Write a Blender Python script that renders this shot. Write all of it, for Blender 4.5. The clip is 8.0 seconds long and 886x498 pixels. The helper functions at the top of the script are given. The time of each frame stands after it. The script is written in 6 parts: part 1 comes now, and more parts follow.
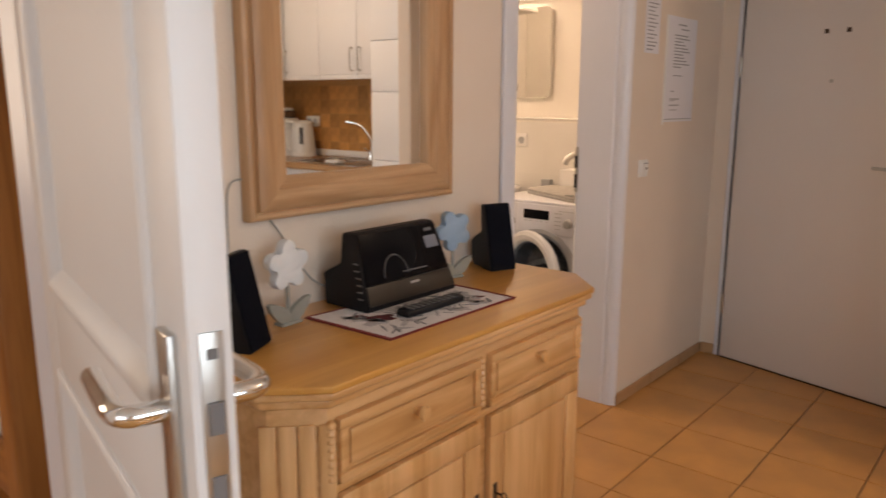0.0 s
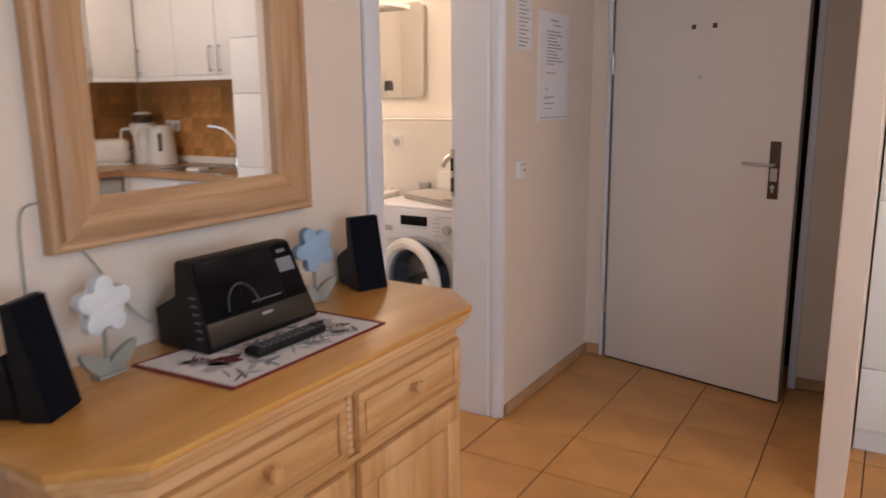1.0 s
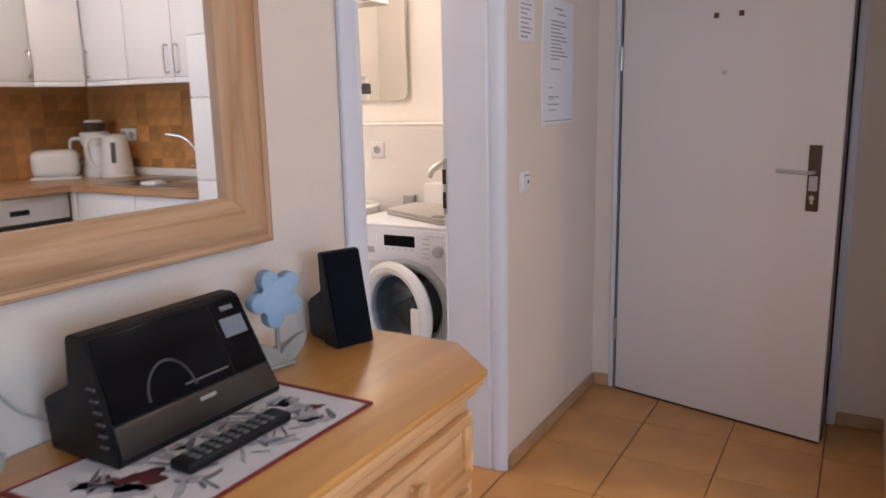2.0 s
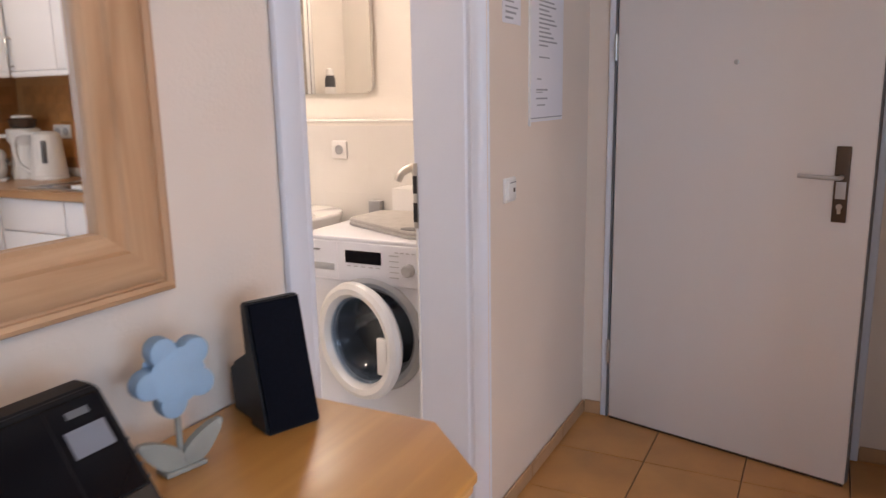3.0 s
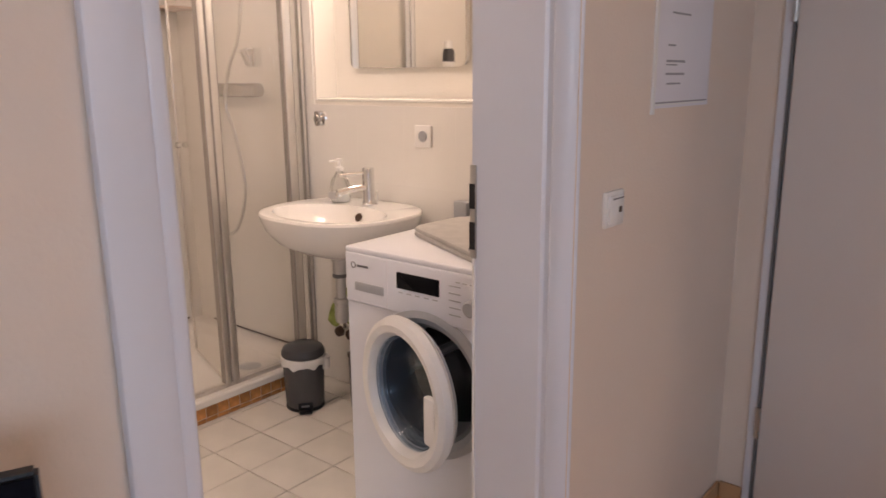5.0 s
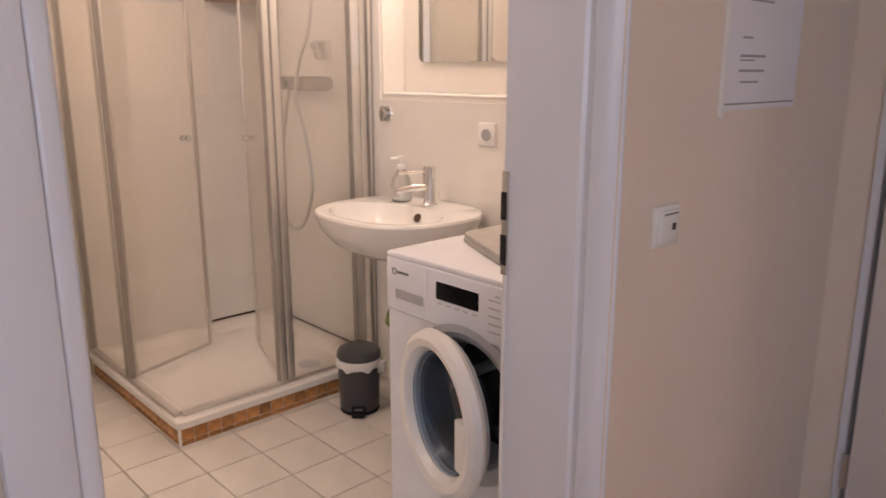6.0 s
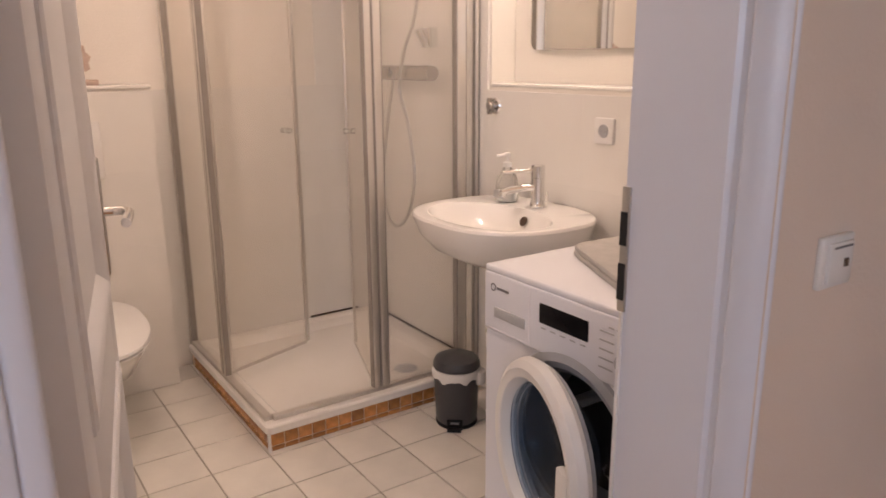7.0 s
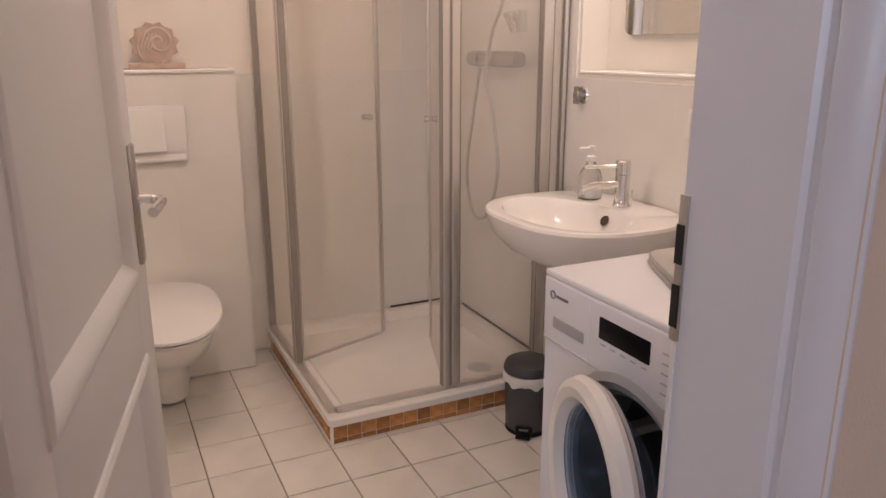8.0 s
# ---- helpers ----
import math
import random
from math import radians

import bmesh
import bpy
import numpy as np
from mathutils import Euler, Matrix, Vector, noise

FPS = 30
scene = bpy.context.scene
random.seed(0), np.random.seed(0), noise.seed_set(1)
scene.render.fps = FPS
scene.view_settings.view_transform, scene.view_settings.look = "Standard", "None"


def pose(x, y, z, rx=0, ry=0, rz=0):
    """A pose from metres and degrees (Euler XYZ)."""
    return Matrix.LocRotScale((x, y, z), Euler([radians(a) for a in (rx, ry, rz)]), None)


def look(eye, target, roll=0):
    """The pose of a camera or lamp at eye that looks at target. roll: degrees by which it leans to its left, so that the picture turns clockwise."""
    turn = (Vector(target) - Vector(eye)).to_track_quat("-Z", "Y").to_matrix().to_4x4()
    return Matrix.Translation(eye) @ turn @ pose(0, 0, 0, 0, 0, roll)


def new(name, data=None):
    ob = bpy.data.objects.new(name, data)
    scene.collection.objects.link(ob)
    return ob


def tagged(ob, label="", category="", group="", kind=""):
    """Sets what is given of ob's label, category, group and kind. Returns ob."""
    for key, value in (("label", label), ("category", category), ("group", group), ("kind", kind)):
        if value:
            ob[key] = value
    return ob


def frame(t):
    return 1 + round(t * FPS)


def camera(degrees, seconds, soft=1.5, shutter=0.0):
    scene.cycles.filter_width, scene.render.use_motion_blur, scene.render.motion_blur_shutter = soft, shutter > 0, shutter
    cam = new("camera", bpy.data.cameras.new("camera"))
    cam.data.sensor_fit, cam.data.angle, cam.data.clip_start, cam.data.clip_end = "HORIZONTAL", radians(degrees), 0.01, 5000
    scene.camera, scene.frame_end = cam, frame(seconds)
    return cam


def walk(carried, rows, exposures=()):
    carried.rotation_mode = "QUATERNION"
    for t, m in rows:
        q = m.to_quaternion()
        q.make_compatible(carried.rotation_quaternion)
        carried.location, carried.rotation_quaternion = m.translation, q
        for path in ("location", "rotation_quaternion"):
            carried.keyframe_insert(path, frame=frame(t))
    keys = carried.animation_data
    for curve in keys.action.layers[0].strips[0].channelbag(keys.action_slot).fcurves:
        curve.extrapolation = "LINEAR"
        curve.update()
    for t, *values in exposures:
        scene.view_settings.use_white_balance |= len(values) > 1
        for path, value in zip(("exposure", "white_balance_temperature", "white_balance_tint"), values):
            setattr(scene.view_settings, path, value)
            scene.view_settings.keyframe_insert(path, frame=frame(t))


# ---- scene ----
cam = camera(61.9, 8.0, soft=1.5, shutter=0.5)
PATH = [
    (0, (0.175, 5.6, 1.331), (-1.091, 7.097, 0.937), 0.2),
    (0.5, (0.189, 5.683, 1.333), (-0.957, 7.272, 0.931), 0.4),
    (1, (0.091, 5.811, 1.334), (-0.932, 7.484, 0.938), -0.6),
    (1.2, (0.03, 5.88, 1.317), (-0.957, 7.577, 0.934), -1.2),
    (2.5, (-0.301, 6.36, 1.325), (-1.257, 8.073, 0.936), -1.1),
    (3, (-0.391, 6.541, 1.322), (-1.295, 8.279, 0.921), -1.1),
    (3.5, (-0.435, 6.735, 1.33), (-1.328, 8.477, 0.918), -0.9),
    (4, (-0.493, 6.919, 1.314), (-1.397, 8.654, 0.896), -0.4),
    (4.5, (-0.546, 7.083, 1.308), (-1.582, 8.738, 0.877), -0.7),
    (4.7, (-0.563, 7.148, 1.308), (-1.693, 8.738, 0.868), -0.7),
    (6, (-0.561, 7.441, 1.31), (-1.986, 8.765, 0.846), 0.0),
    (6.5, (-0.654, 7.533, 1.319), (-2.203, 8.704, 0.841), -0.6),
    (7, (-0.72, 7.6, 1.322), (-2.323, 8.686, 0.823), -0.4),
    (7.5, (-0.753, 7.7, 1.314), (-2.454, 8.615, 0.795), -0.1),
    (8, (-0.772, 7.77, 1.318), (-2.513, 8.597, 0.786), -0.1),
]
walk(cam, [(t, look(eye, target, roll)) for t, eye, target, roll in PATH],
     [(0.0, -0.04, 8500, 20), (0.5, -0.07, 9000, 20), (1.0, 0.07, 7150, 19), (2.5, 0.33, 6150, 16), (3.0, 0.36, 6400, 17), (3.5, 0.30, 6300, 17),
      (4.0, 0.13, 6450, 18), (4.5, -0.01, 6700, 20), (6.0, -0.12, 6850, 23), (7.0, -0.15, 6850, 24), (7.5, -0.17, 6900, 24), (8.0, -0.36, 6550, 23)])

# ---- sky, daylight and lamps ----
world = bpy.data.worlds.new("sky")
scene.world = world
world.use_nodes = True
wn = world.node_tree.nodes
sky = wn.new("ShaderNodeTexSky")
sky.sky_type, sky.sun_disc = "NISHITA", False
sky.sun_elevation, sky.sun_rotation = radians(35), radians(200)
wn["Background"].inputs["Strength"].default_value = 0.10
world.node_tree.links.new(sky.outputs["Color"], wn["Background"].inputs["Color"])


def area_lamp(name, place, target, size_x, size_y, watts, colour):
    data = bpy.data.lights.new(name, "AREA")
    data.shape, data.size, data.size_y, data.energy, data.color = "RECTANGLE", size_x, size_y, watts, colour
    ob = new(name, data)
    ob.matrix_world = look(place, target)
    return ob


def point_lamp(name, place, watts, colour, radius):
    data = bpy.data.lights.new(name, "POINT")
    data.energy, data.color, data.shadow_soft_size = watts, colour, radius
    ob = new(name, data)
    ob.location = place
    return ob


DAY = (0.62, 0.80, 1.0)
WARM = (1.0, 0.83, 0.71)
area_lamp("window_daylight", (0.55, 2.36, 1.45), (0.55, 6, 1.2), 2.4, 1.5, 31, DAY)
area_lamp("kitchen_window_daylight", (2.28, 5.3, 1.5), (0, 5.9, 1.1), 2.0, 1.15, 39, (0.57, 0.78, 1.0))
area_lamp("bedroom_window_daylight", (-3.95, 4.6, 1.5), (-1.5, 5.2, 1.2), 1.0, 1.1, 22, (1.0, 0.9, 0.78))
point_lamp("bath_ceiling_bulbs", (-2.65, 8.05, 2.28), 21.5, WARM, 0.09)
area_lamp("bath_mirror_tube", (-2.53, 9.35, 1.94), (-2.53, 9.0, 1.2), 0.5, 0.04, 5, (1.0, 0.86, 0.68))
# warm fill added to brighten the kitchen and hall, with no known source
point_lamp("kitchen_fill", (1.15, 7.85, 2.28), 18.5, (1.0, 0.85, 0.70), 0.10)


# ---- materials ----
def material(name, colour, rough=0.5, metal=0.0, vary=0.06, scale=6.0, bump=0.0, bump_scale=120.0, coat=0.0,
             random_vary=0.0, rough_vary=0.08, stretch=(1, 1, 1), second=None, sheen=0.0, spec=0.5):
    m = bpy.data.materials.new(name)
    m.use_nodes = True
    t, n = m.node_tree, m.node_tree.nodes
    b = n["Principled BSDF"]
    b.inputs["Metallic"].default_value = metal
    b.inputs["Coat Weight"].default_value = coat
    b.inputs["Coat Roughness"].default_value = 0.08
    b.inputs["Sheen Weight"].default_value = sheen
    b.inputs["Specular IOR Level"].default_value = spec
    co = n.new("ShaderNodeTexCoord")
    mp = n.new("ShaderNodeMapping")
    mp.inputs["Scale"].default_value = stretch
    t.links.new(co.outputs["Object"], mp.inputs["Vector"])
    big = n.new("ShaderNodeTexNoise")
    big.inputs["Scale"].default_value, big.inputs["Detail"].default_value = scale, 6
    t.links.new(mp.outputs["Vector"], big.inputs["Vector"])
    ramp = n.new("ShaderNodeMapRange")
    ramp.inputs["From Min"].default_value, ramp.inputs["From Max"].default_value = 0.3, 0.7
    t.links.new(big.outputs["Fac"], ramp.inputs["Value"])
    mix = n.new("ShaderNodeMix")
    mix.data_type = "RGBA"
    low = second or tuple(c * (1 - vary) for c in colour)
    high = colour if second else tuple(min(1, c * (1 + vary * 0.6)) for c in colour)
    mix.inputs["A"].default_value, mix.inputs["B"].default_value = (*low, 1), (*high, 1)
    t.links.new(ramp.outputs["Result"], mix.inputs["Factor"])
    out = mix.outputs["Result"]
    if random_vary:
        info = n.new("ShaderNodeObjectInfo")
        rng = n.new("ShaderNodeMapRange")
        rng.inputs["To Min"].default_value, rng.inputs["To Max"].default_value = 1 - random_vary, 1 + random_vary
        t.links.new(info.outputs["Random"], rng.inputs["Value"])
        hsv = n.new("ShaderNodeHueSaturation")
        t.links.new(rng.outputs["Result"], hsv.inputs["Value"])
        t.links.new(out, hsv.inputs["Color"])
        out = hsv.outputs["Color"]
    t.links.new(out, b.inputs["Base Color"])
    fine = n.new("ShaderNodeTexNoise")
    fine.inputs["Scale"].default_value, fine.inputs["Detail"].default_value = bump_scale, 3
    t.links.new(mp.outputs["Vector"], fine.inputs["Vector"])
    rr = n.new("ShaderNodeMapRange")
    rr.inputs["To Min"].default_value, rr.inputs["To Max"].default_value = max(0.02, rough - rough_vary), min(1, rough + rough_vary)
    t.links.new(big.outputs["Fac"], rr.inputs["Value"])
    t.links.new(rr.outputs["Result"], b.inputs["Roughness"])
    if bump:
        bp = n.new("ShaderNodeBump")
        bp.inputs["Strength"].default_value, bp.inputs["Distance"].default_value = bump, 0.004
        t.links.new(fine.outputs["Fac"], bp.inputs["Height"])
        t.links.new(bp.outputs["Normal"], b.inputs["Normal"])
    return m


def wood(name, light, dark, axis, rough=0.42, knots=0.35, coat=0.15, ring=9.0):
    """Pine: long wavering grain along one axis, with a few knots."""
    m = bpy.data.materials.new(name)
    m.use_nodes = True
    t, n = m.node_tree, m.node_tree.nodes
    b = n["Principled BSDF"]
    b.inputs["Coat Weight"].default_value = coat
    b.inputs["Coat Roughness"].default_value = 0.25
    co = n.new("ShaderNodeTexCoord")
    mp = n.new("ShaderNodeMapping")
    mp.inputs["Scale"].default_value = [0.07 if i == axis else 1.0 for i in range(3)]
    t.links.new(co.outputs["Object"], mp.inputs["Vector"])
    g = n.new("ShaderNodeTexNoise")
    g.inputs["Scale"].default_value, g.inputs["Detail"].default_value, g.inputs["Distortion"].default_value = ring * 4, 8, 0.8
    t.links.new(mp.outputs["Vector"], g.inputs["Vector"])
    broad = n.new("ShaderNodeTexNoise")
    broad.inputs["Scale"].default_value, broad.inputs["Detail"].default_value = ring, 3
    t.links.new(mp.outputs["Vector"], broad.inputs["Vector"])
    add = n.new("ShaderNodeMath")
    add.operation = "MULTIPLY_ADD"
    add.inputs[1].default_value = 0.55
    t.links.new(g.outputs["Fac"], add.inputs[0])
    half = n.new("ShaderNodeMath")
    half.operation = "MULTIPLY"
    half.inputs[1].default_value = 0.45
    t.links.new(broad.outputs["Fac"], half.inputs[0])
    t.links.new(half.outputs["Value"], add.inputs[2])
    ramp = n.new("ShaderNodeValToRGB")
    ramp.color_ramp.elements[0].position, ramp.color_ramp.elements[0].color = 0.36, (*dark, 1)
    ramp.color_ramp.elements[1].position, ramp.color_ramp.elements[1].color = 0.62, (*light, 1)
    t.links.new(add.outputs["Value"], ramp.inputs["Fac"])
    vor = n.new("ShaderNodeTexVoronoi")
    vor.inputs["Scale"].default_value = 4.0
    mk = n.new("ShaderNodeMapping")
    mk.inputs["Scale"].default_value = [0.5 if i == axis else 1.0 for i in range(3)]
    t.links.new(co.outputs["Object"], mk.inputs["Vector"])
    t.links.new(mk.outputs["Vector"], vor.inputs["Vector"])
    kr = n.new("ShaderNodeMapRange")
    kr.inputs["From Min"].default_value, kr.inputs["From Max"].default_value = 0.02, 0.07
    kr.inputs["To Min"].default_value, kr.inputs["To Max"].default_value = knots, 0.0
    t.links.new(vor.outputs["Distance"], kr.inputs["Value"])
    mix = n.new("ShaderNodeMix")
    mix.data_type = "RGBA"
    mix.inputs["B"].default_value = (dark[0] * 0.4, dark[1] * 0.33, dark[2] * 0.3, 1)
    t.links.new(kr.outputs["Result"], mix.inputs["Factor"])
    t.links.new(ramp.outputs["Color"], mix.inputs["A"])
    t.links.new(mix.outputs["Result"], b.inputs["Base Color"])
    b.inputs["Roughness"].default_value = rough
    bp = n.new("ShaderNodeBump")
    bp.inputs["Strength"].default_value, bp.inputs["Distance"].default_value = 0.12, 0.002
    t.links.new(g.outputs["Fac"], bp.inputs["Height"])
    t.links.new(bp.outputs["Normal"], b.inputs["Normal"])
    return m


def glass(name, colour, rough, through_weight, alpha_mix=0.0, tint=(0.97, 0.98, 0.97)):
    """A thin pane: clear light passes, with a glossy skin."""
    m = bpy.data.materials.new(name)
    m.use_nodes = True
    t, n = m.node_tree, m.node_tree.nodes
    b = n["Principled BSDF"]
    b.inputs["Base Color"].default_value = (*colour, 1)
    b.inputs["Roughness"].default_value = rough
    b.inputs["Transmission Weight"].default_value = through_weight
    b.inputs["IOR"].default_value = 1.45
    if alpha_mix:
        clear = n.new("ShaderNodeBsdfTransparent")
        clear.inputs["Color"].default_value = (*tint, 1)
        mx = n.new("ShaderNodeMixShader")
        mx.inputs["Fac"].default_value = alpha_mix
        t.links.new(b.outputs["BSDF"], mx.inputs[1])
        t.links.new(clear.outputs["BSDF"], mx.inputs[2])
        t.links.new(mx.outputs["Shader"], n["Material Output"].inputs["Surface"])
    return m


def glow(name, colour, strength):
    m = bpy.data.materials.new(name)
    m.use_nodes = True
    b = m.node_tree.nodes["Principled BSDF"]
    b.inputs["Base Color"].default_value = (*colour, 1)
    b.inputs["Emission Color"].default_value = (*colour, 1)
    b.inputs["Emission Strength"].default_value = strength
    return m


WALL = material("cream_wall_paint", (0.80, 0.685, 0.590), 0.85, vary=0.05, scale=1.6, bump=0.25, bump_scale=160)
WALL_WHITE = material("white_bath_plaster", (0.84, 0.80, 0.74), 0.85, vary=0.04, scale=1.6, bump=0.2, bump_scale=160)
CEIL = material("ceiling_paint", (0.84, 0.82, 0.78), 0.9, vary=0.03, bump=0.15, bump_scale=140)
CUPBOARD = material("white_cupboard_laminate", (0.86, 0.865, 0.88), 0.4, vary=0.02, scale=2.0)
LACQUER = material("white_frame_lacquer", (0.74, 0.755, 0.82), 0.32, vary=0.03, scale=2.0, bump=0.03, bump_scale=60)
DOORSKIN = material("white_door_skin", (0.82, 0.77, 0.75), 0.45, vary=0.04, scale=1.4, bump=0.05, bump_scale=200, stretch=(1, 1, 0.15))
DOORWHITE = material("white_door_paint", (0.74, 0.735, 0.745), 0.45, vary=0.03, scale=2.0, bump=0.03, bump_scale=80)
HALL_TILE = material("terracotta_beige_tile", (0.60, 0.295, 0.095), 0.34, vary=0.17, scale=4.5, bump=0.10, bump_scale=60, random_vary=0.05)
GROUT = material("brown_grout", (0.27, 0.165, 0.09), 0.9, vary=0.2, scale=9, bump=0.3)
BASEBOARD = material("tile_skirting", (0.50, 0.30, 0.16), 0.4, vary=0.18, scale=7, bump=0.1, random_vary=0.06)
BATH_TILE = material("pale_bath_floor_tile", (0.74, 0.71, 0.66), 0.38, vary=0.10, scale=5, bump=0.08, bump_scale=60, random_vary=0.03)
BATH_GROUT = material("grey_bath_grout", (0.34, 0.30, 0.25), 0.9, vary=0.25, scale=12, bump=0.3)
WALL_TILE = material("white_wall_tile", (0.82, 0.80, 0.76), 0.22, vary=0.02, scale=3, random_vary=0.004)
WALL_GROUT = material("white_wall_grout", (0.82, 0.80, 0.76), 0.7, vary=0.06, scale=9)
MOSAIC = material("brown_glass_mosaic", (0.54, 0.245, 0.075), 0.25, vary=0.4, scale=22, random_vary=0.32, coat=0.3)
MOSAIC_GROUT = material("cream_mosaic_grout", (0.76, 0.62, 0.45), 0.85, vary=0.15, scale=15)
KITCHEN_TILE = material("ochre_kitchen_tile", (0.56, 0.27, 0.09), 0.35, vary=0.25, scale=12, random_vary=0.24, coat=0.1)
KITCHEN_GROUT = material("ochre_grout", (0.52, 0.29, 0.12), 0.9)
PINE_Y = wood("limed_pine_along", (0.80, 0.48, 0.235), (0.58, 0.295, 0.11), 1, rough=0.34, coat=0.35)
PINE_Z = wood("limed_pine_upright", (0.80, 0.48, 0.235), (0.58, 0.295, 0.11), 2, rough=0.34, coat=0.35)
PINE_TOP = wood("oiled_pine_top", (0.67, 0.325, 0.085), (0.54, 0.245, 0.058), 1, rough=0.3, knots=0.2, coat=0.3, ring=6)
PALE_Y = wood("washed_pine_along", (0.64, 0.39, 0.22), (0.44, 0.235, 0.11), 1, rough=0.5, knots=0.4)
PALE_Z = wood("washed_pine_upright", (0.64, 0.39, 0.22), (0.44, 0.235, 0.11), 2, rough=0.5, knots=0.4)
HONEY = wood("honey_pine", (0.50, 0.22, 0.065), (0.30, 0.11, 0.03), 2, knots=0.6)
HONEY_X = wood("honey_pine_rail", (0.50, 0.22, 0.065), (0.30, 0.11, 0.03), 0, knots=0.6)
CHAIRWOOD = wood("chair_pine", (0.66, 0.42, 0.2), (0.5, 0.28, 0.11), 0)
WORKTOP = wood("beech_worktop", (0.50, 0.30, 0.15), (0.38, 0.2, 0.09), 0, rough=0.35, knots=0.0)
BLACK = material("black_plastic", (0.010, 0.010, 0.012), 0.42, spec=0.25, vary=0.2, scale=20, bump=0.05, bump_scale=500)
GLOSSBLACK = material("glossy_black_plastic", (0.005, 0.005, 0.007), 0.22, spec=0.10, vary=0.1, coat=0.0, rough_vary=0.04)
GRILLE = material("black_speaker_cloth", (0.006, 0.007, 0.012), 0.9, spec=0.08, vary=0.3, scale=200, bump=0.5, bump_scale=900)
BRONZEBAND = material("smoked_brown_plastic", (0.036, 0.027, 0.020), 0.35, vary=0.15, coat=0.1)
DISPLAY = material("pale_lcd", (0.22, 0.23, 0.27), 0.15, vary=0.05)
MIDGREY = material("mid_grey_plastic", (0.16, 0.16, 0.17), 0.4)
DIMGREY = material("dim_grey_print", (0.07, 0.07, 0.075), 0.35)
SILVER = material("silver_print", (0.55, 0.55, 0.56), 0.35, metal=0.6)
CHROME = material("chrome", (0.80, 0.80, 0.80), 0.09, metal=1.0, vary=0.02, rough_vary=0.03)
DULLCHROME = material("dulled_chrome", (0.42, 0.40, 0.38), 0.22, metal=1.0, vary=0.1)
STEEL = material("brushed_steel", (0.56, 0.55, 0.53), 0.30, metal=1.0, vary=0.05, stretch=(1, 1, 0.1))
ALU = material("anodised_aluminium", (0.66, 0.63, 0.59), 0.40, metal=0.75, vary=0.05, stretch=(1, 1, 0.1))
SEAL = material("grey_seal", (0.30, 0.275, 0.25), 0.6, vary=0.1)
BRONZE = material("dark_bronze_fitting", (0.10, 0.065, 0.045), 0.42, metal=0.5, vary=0.2)
CERAMIC = material("white_sanitary_ceramic", (0.86, 0.84, 0.81), 0.10, vary=0.012, coat=0.4, rough_vary=0.03)
ACRYLIC = material("white_acrylic_tray", (0.85, 0.82, 0.78), 0.22, vary=0.03, scale=3)
ENAMEL = material("white_appliance_enamel", (0.80, 0.815, 0.87), 0.22, vary=0.012, rough_vary=0.04)
WPLASTIC = material("white_plastic", (0.82, 0.81, 0.79), 0.30, vary=0.02)
GREYRING = material("silver_grey_plastic", (0.42, 0.43, 0.45), 0.35, vary=0.06)
RUBBER = material("grey_door_rubber", (0.15, 0.155, 0.165), 0.5, vary=0.1)
DRUM = material("drum_steel", (0.30, 0.31, 0.33), 0.25, metal=1.0, vary=0.1)
DARK = material("dark_hollow", (0.015, 0.014, 0.013), 0.8)
BINGREY = material("slate_grey_bin_paint", (0.06, 0.06, 0.066), 0.42, vary=0.08)
LINER = material("white_bin_liner", (0.75, 0.74, 0.73), 0.5, vary=0.06, bump=0.6, bump_scale=40)
FELT = material("grey_ironing_felt", (0.47, 0.45, 0.425), 0.9, vary=0.1, scale=30, bump=0.4, bump_scale=400)
PAPER = material("white_paper", (0.80, 0.79, 0.84), 0.6, vary=0.02)
INK = material("grey_ink", (0.36, 0.36, 0.39), 0.8)
CLOTH = material("white_placemat_cloth", (0.74, 0.70, 0.70), 0.9, vary=0.08, scale=30, bump=0.5, bump_scale=500, sheen=0.1)
CLOTHRED = material("wine_red_binding", (0.22, 0.028, 0.028), 0.85, vary=0.15, scale=40, bump=0.4, bump_scale=400)
POPPYRED = material("poppy_print", (0.15, 0.018, 0.02), 0.9, vary=0.5, scale=70, second=(0.05, 0.012, 0.014))
CLOTHGREY = material("grey_leaf_print", (0.20, 0.20, 0.22), 0.9, vary=0.3, scale=60)
CLOTHLIGHT = material("pale_grey_print", (0.46, 0.44, 0.46), 0.9, vary=0.2, scale=60)
FLOWERWHITE = material("white_painted_wood", (0.76, 0.79, 0.82), 0.6, vary=0.06, scale=14, bump=0.1)
FLOWERBLUE = material("powder_blue_painted_wood", (0.30, 0.44, 0.60), 0.6, vary=0.10, scale=14, bump=0.1)
LEAFGREY = material("grey_green_painted_wood", (0.30, 0.30, 0.27), 0.65, vary=0.12, scale=14, bump=0.1)
SANDSTONE = material("sand_pink_resin", (0.56, 0.43, 0.36), 0.75, vary=0.18, scale=25, bump=0.4, bump_scale=250)
SANDLIGHT = material("pale_sand_resin", (0.66, 0.55, 0.47), 0.75, vary=0.15, scale=25, bump=0.4, bump_scale=250)
LEMON = material("green_cloth", (0.30, 0.36, 0.10), 0.85, vary=0.4, scale=30, bump=0.4)
BEDDING = material("white_bedding", (0.80, 0.80, 0.82), 0.9, vary=0.05, scale=12, bump=0.7, bump_scale=30)
BLUEPAINT = material("blue_grey_bedding", (0.42, 0.48, 0.56), 0.9, vary=0.1, scale=12, bump=0.5, bump_scale=30)
CABLE = material("grey_cable", (0.36, 0.34, 0.31), 0.5)
MIRROR = material("silvered_glass", (0.90, 0.90, 0.88), 0.02, metal=1.0, vary=0.0, rough_vary=0.0)
